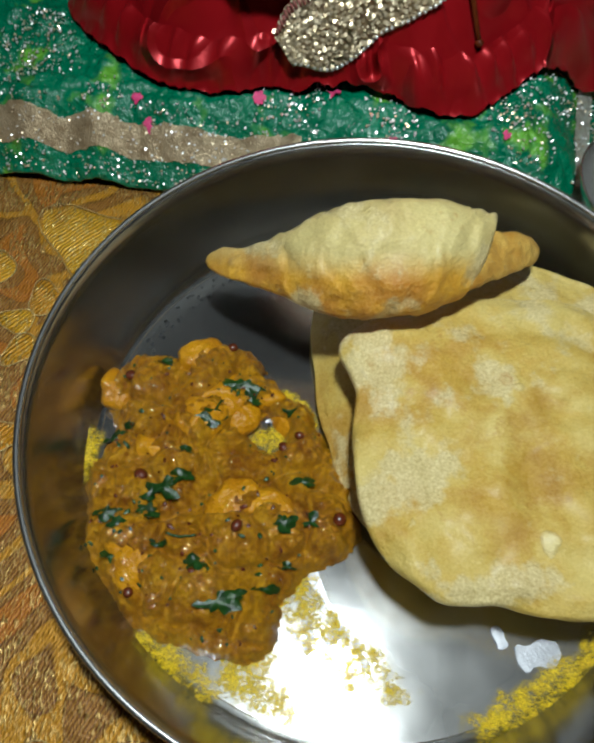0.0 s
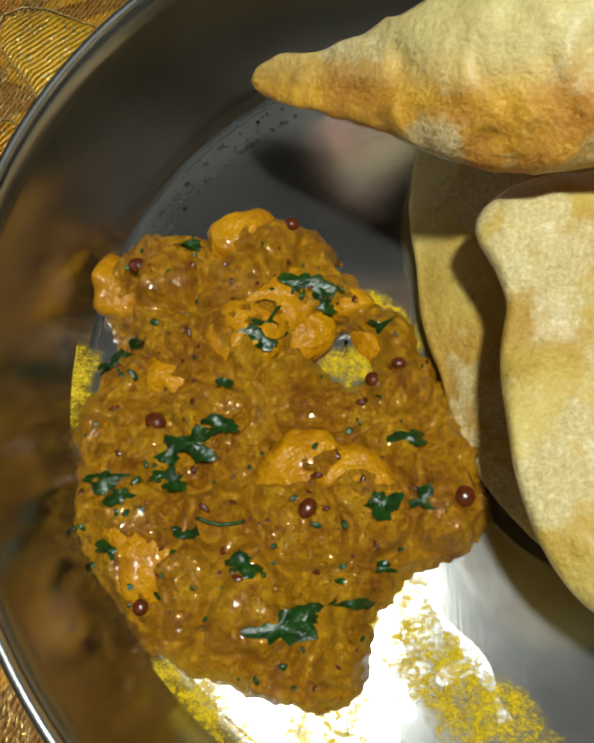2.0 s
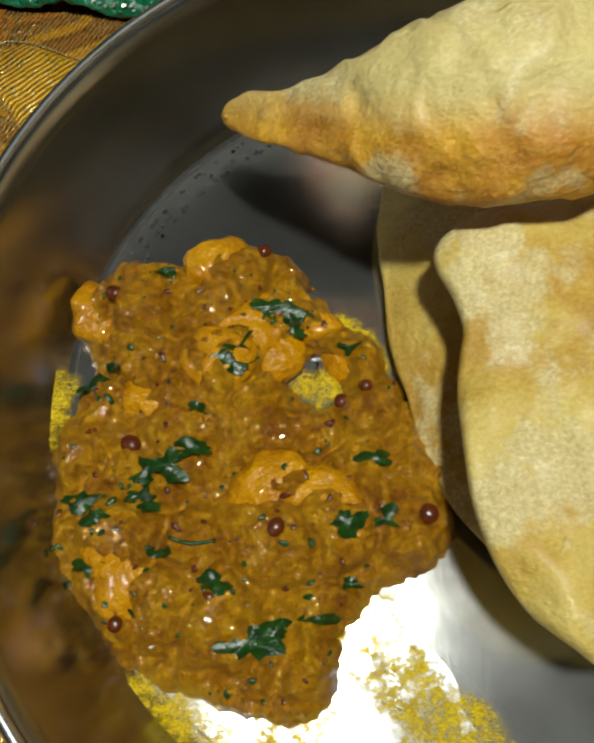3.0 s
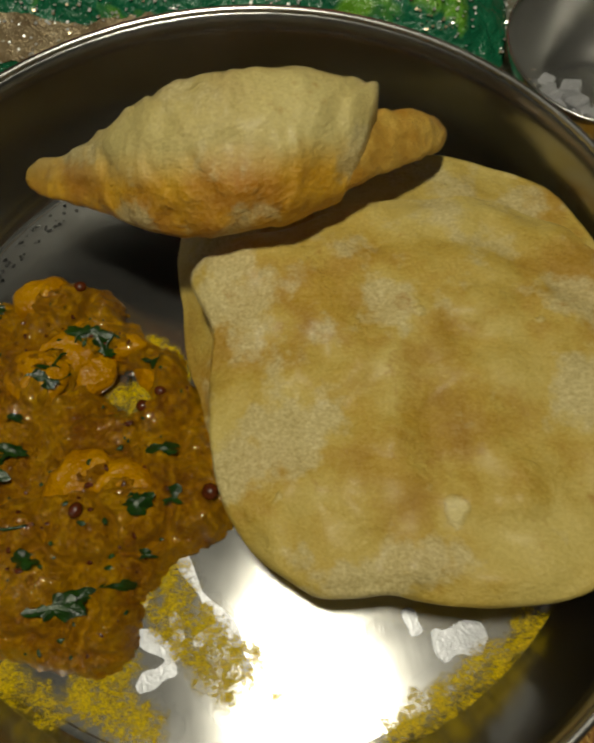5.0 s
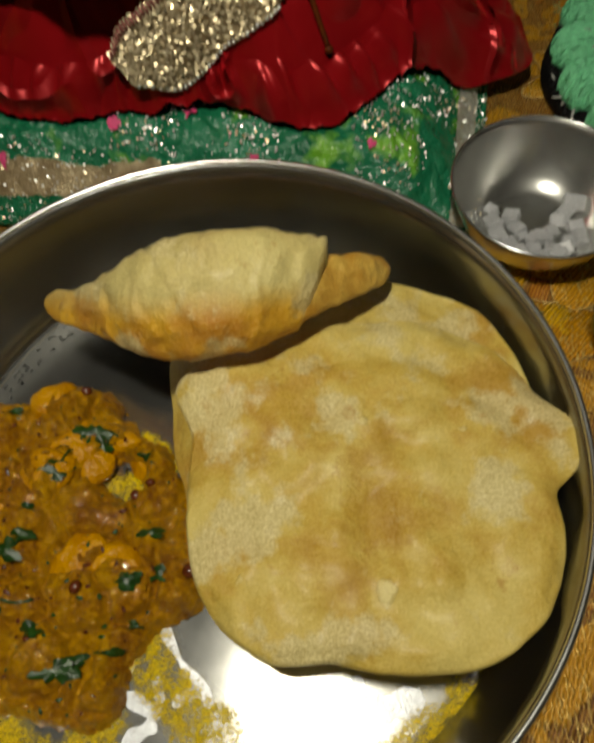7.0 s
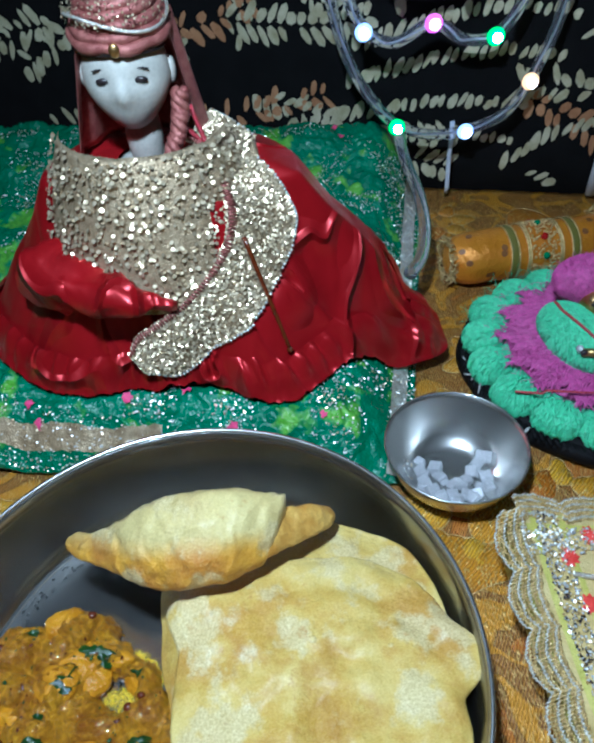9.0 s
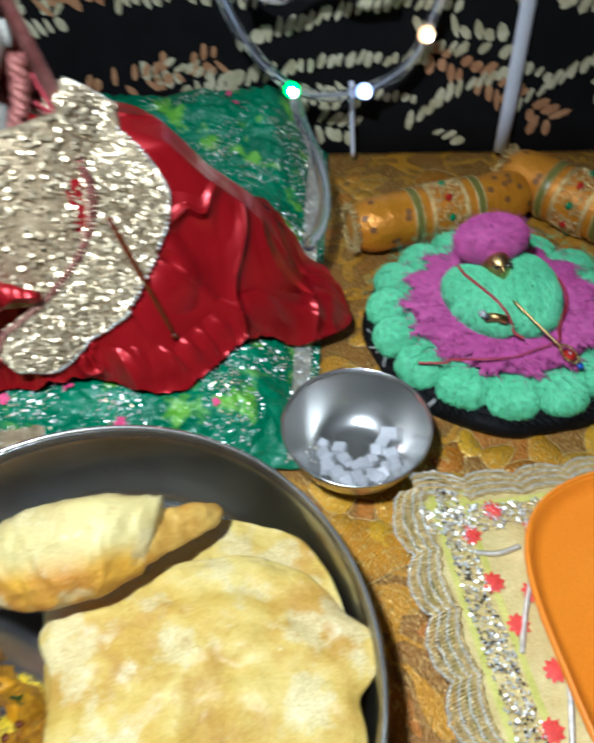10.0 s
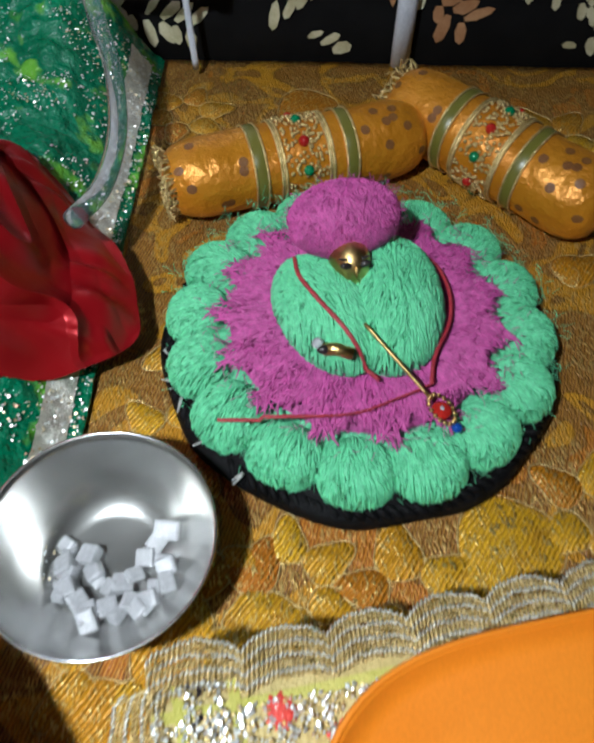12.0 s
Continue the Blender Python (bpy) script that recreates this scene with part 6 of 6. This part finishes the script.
def padded_mat():
    mat = thing("padded_mat", "cream padded mat with red flowers and a scalloped gold edge", "mat", (MAT.x, MAT.y, GROUND))
    off = Vector((MAT.x, MAT.y, GROUND))
    bm = bmesh.new()
    sheet(bm, 70, 70, lambda u, v: mat_at(0.24 * u, 0.25 * v) - off)
    part("top", bm, CREAM_CLOTH, mat)
    bm = bmesh.new()
    n = 60
    for axis in (0, 1):
        def wall(u, v):
            p = mat_at(0.24 * u, 0.0) if axis == 0 else mat_at(0.0, 0.25 * u)
            out = -MAT_D if axis == 0 else -MAT_R
            p = p + out * 0.004 * math.sin(math.pi * v)
            p.z = p.z * (1 - v) + (GROUND + 0.001) * v
            return p - off
        sheet(bm, n, 8, wall)
    part("padding", bm, YELLOW_NET, mat)
    # scalloped gold lace: rows of cord loops
    for axis, length in ((0, 0.24), (1, 0.25)):
        for row in range(11):
            bm = bmesh.new()
            pts = []
            for k in range(460):
                s = k / 459
                bulge = 0.0070 * abs(math.sin(s * length / 0.030 * math.pi)) ** 0.6
                d = -(bulge * (1 - 0.05 * row) + 0.0072 - 0.0013 * row + 0.0010 * n3(k * 0.11, row * 3.1) + 0.0007 * math.sin(k * 1.9 + row))
                a, b = (s * length, d) if axis == 0 else (d, s * length)
                p = mat_at(a, b, 0.0010 + 0.0012 * n3(k * 0.15, row * 2.3, 5) + 0.0006 * math.cos(k * 1.9 + row))
                p.z -= 0.25 * max(0, -d)
                pts.append(p - off)
            tube(bm, pts, 0.00055, 4)
            part("lace_cord", bm, GOLD_THREAD if row % 3 else SILVER_THREAD, mat)
    # mirror work along the edges
    random.seed(101)
    bm, bm2, bm3 = bmesh.new(), bmesh.new(), bmesh.new()
    for k in range(3400):
        s = random.random()
        d = random.uniform(0.009, 0.023)
        a, b = (s * 0.24, d) if k % 2 else (d, s * 0.25)
        tilt = Vector((random.gauss(0, 0.35), random.gauss(0, 0.35) - 0.2, 1)).normalized()
        scale_disc(bm2 if k % 8 == 0 else bm if k % 3 else bm3, mat_at(a, b, 0.0022) - off, tilt, random.uniform(0.0004, 0.0009), 6)
    part("mirror_work", bm, SEQUIN_SILVER, mat, kind="stuff", soft=False)
    part("gold_beadwork", bm3, GOLD_THREAD, mat, kind="stuff", soft=False)
    part("dark_beadwork", bm2, DARK_PAINT, mat, kind="stuff", soft=False)
    for a, b in ((0.0235, 0.024), (0.0395, 0.0125), (0.052, 0.040), (0.043, 0.058), (0.030, 0.072), (0.058, 0.024), (0.038, 0.095), (0.026, 0.118), (0.10, 0.012), (0.026, 0.050)):
        bm = bmesh.new()
        ring = []
        for k in range(28):
            t = k * math.tau / 28
            r = 0.0062 * (0.82 + 0.18 * math.cos(9 * t))
            ring.append(bm.verts.new(mat_at(a + r * math.cos(t), b + r * math.sin(t), 0.0014) - off))
        mid = bm.verts.new(mat_at(a, b, 0.0028) - off)
        for k in range(28):
            bm.faces.new((mid, ring[k], ring[(k + 1) % 28]))
        part("red_flower", bm, RED_FLOWER, mat)
    for pts in ([(0.026, 0.085), (0.036, 0.066), (0.048, 0.045), (0.056, 0.020)], [(0.022, 0.034), (0.034, 0.036), (0.046, 0.034)], [(0.030, 0.130), (0.040, 0.105), (0.050, 0.080)]):
        bm = bmesh.new()
        tube(bm, [mat_at(p.x, p.y, 0.0016) - off for p in spline([(a, b, 0) for a, b in pts], 40)], 0.0014, 6)
        part("silver_vine", bm, SILVER_THREAD, mat)
    for w0, axis in ((0.0065, 0), (0.0065, 1), (0.024, 1)):
        bm = bmesh.new()
        sheet(bm, 60, 3, lambda u, v: (mat_at(0.24 * u, w0 + 0.0035 * v, 0.0010) if axis == 0 else mat_at(w0 + 0.0035 * v, 0.25 * u, 0.0010)) - off)
        part("yellow_ribbon", bm, YELLOW_NET, mat)


padded_mat()


def orange_tray():
    base = Vector((0.338, 0.090, 0.0330))
    tray = thing("orange_tray", "shallow orange plastic tray with rounded corners on the mat", "tray", base)

    def edge(t, scale):
        c, s = math.cos(t), math.sin(t)
        n = 3.3
        r = (abs(c / 0.0945) ** n + abs(s / 0.0950) ** n) ** (-1 / n)
        return r * scale * c, r * scale * s

    bm = bmesh.new()
    prof = [(0.0, 0.0015), (0.5, 0.0015), (0.90, 0.0020), (0.945, 0.0048), (0.965, 0.0085), (0.978, 0.0100), (0.992, 0.0100), (1.0, 0.0085), (0.998, 0.0070), (0.975, 0.0040), (0.93, 0.0), (0.0, 0.0)]
    rings = []
    for sc, z in prof:
        rings.append([bm.verts.new((0, 0, z))] if sc == 0 else [bm.verts.new((*edge(k * math.tau / 120, sc), z)) for k in range(120)])
    for a, b in zip(rings, rings[1:]):
        for k in range(120):
            q = (k + 1) % 120
            bm.faces.new((a[0], b[q], b[k]) if len(a) == 1 else (a[k], a[q], b[0]) if len(b) == 1 else (a[k], a[q], b[q], b[k]))
    part("body", bm, ORANGE_PLASTIC, tray)
    bm = bmesh.new()
    tube(bm, [(*edge(k * math.tau / 120, 0.988), 0.0100) for k in range(120)], 0.0011, 8, closed=True)
    part("rim", bm, ORANGE_PLASTIC, tray)
    # olive bowl standing in the tray
    bowl = thing("olive_bowl", "olive green bowl with a brown edge in the orange tray", "bowl", base + Vector((-0.018, -0.024, 0.0025)))
    bm = bmesh.new()
    lathe(bm, [(0, 0.0), (0.050, 0.0), (0.0565, 0.004), (0.0592, 0.010), (0.0580, 0.010), (0.055, 0.0045), (0.049, 0.0015), (0, 0.0015)][::-1], 80)
    part("dish", bm, OLIVE_GLAZE, bowl)
    bm = bmesh.new()
    tube(bm, [(0.059 * math.cos(a), 0.059 * math.sin(a), 0.0100) for a in np.linspace(0, math.tau, 80, endpoint=False)], 0.0012, 8, closed=True)
    part("rim", bm, BROWN_EDGE, bowl)


orange_tray()


# light string of clear tube with small lamps
def light_string():
    lights = thing("light_string", "clear plastic light tube with coloured lamps before the black hanging", "string lights", (0.24, 0.575, 0.08))
    off = Vector((0.24, 0.575, 0.08))
    loops = ([(0.128, 0.585, 0.265), (0.140, 0.580, 0.205), (0.156, 0.575, 0.150), (0.178, 0.572, 0.113), (0.203, 0.570, 0.088), (0.236, 0.570, 0.077), (0.268, 0.570, 0.080), (0.299, 0.570, 0.093), (0.317, 0.570, 0.122), (0.330, 0.570, 0.165), (0.336, 0.574, 0.220), (0.33, 0.58, 0.27)],
             [(0.150, 0.572, 0.205), (0.170, 0.568, 0.172), (0.196, 0.568, 0.160), (0.226, 0.568, 0.174), (0.252, 0.568, 0.160), (0.280, 0.568, 0.162), (0.300, 0.572, 0.19), (0.305, 0.576, 0.235)],
             [(0.160, 0.578, 0.240), (0.195, 0.576, 0.205), (0.232, 0.576, 0.200), (0.262, 0.576, 0.215), (0.285, 0.58, 0.25)])
    for pts in loops:
        bm = bmesh.new()
        line = spline(pts, 80)
        tube(bm, [p - off for p in line], 0.0048, 10)
        part("tube", bm, TUBE, lights)
        bm = bmesh.new()
        tube(bm, [p - off + Vector((0.001 * math.sin(i * 0.5), 0, 0.001 * math.cos(i * 0.5))) for i, p in enumerate(line)], 0.0009, 5)
        part("wire", bm, WHITE_PAINT, lights)
    # the tube's end lying on the green cloth
    bm = bmesh.new()
    tail = spline([(0.203, 0.570, 0.088), (0.206, 0.545, 0.070), (0.212, 0.505, 0.058), (0.210, 0.462, 0.050), (0.200, 0.425, 0.047), (0.186, 0.400, 0.050)], 60)
    tube(bm, [Vector((p.x, p.y, max(p.z, seat_z(p.x, p.y) + 0.0055))) - off for p in tail], 0.0052, 10)
    part("tube", bm, TUBE, lights)
    for x, z, mat in ((0.169, 0.170, LED_WHITE), (0.226, 0.174, LED_PINK), (0.279, 0.161, LED_GREEN), (0.316, 0.122, LED_WARM), (0.202, 0.088, LED_GREEN), (0.265, 0.080, LED_WHITE), (0.250, 0.203, LED_PINK), (0.198, 0.204, LED_WHITE)):
        bm = bmesh.new()
        blob(bm, Vector((x, 0.566, z)) - off, (0.0072, 0.0050, 0.0072), segments=18, rings=12)
        lamp = part("lamp", bm, mat, lights)
        bm = bmesh.new()
        blob(bm, Vector((x, 0.561, z + 0.0005)) - off, (0.0042, 0.0034, 0.0042), segments=12, rings=8)
        part("core", bm, LED_CORE, lamp)


light_string()


def white_rod(at, lean, height, radius, label):
    bm = bmesh.new()
    tube(bm, [(lean * k / 10, -0.002 * math.sin(k), height * k / 10) for k in range(11)], radius, 10)
    for v in bm.verts:
        v.co.y *= 0.5
    return solid("white_ribbon", bm, WHITE_PAINT, label, "ribbon", at=at)


white_rod((0.404, 0.572, 0.003), -0.004, 0.45, 0.0070, "pale white ribbon hanging before the black cloth")
white_rod((0.262, 0.590, 0.004), -0.003, 0.075, 0.0022, "thin white cord hanging below the light tube")
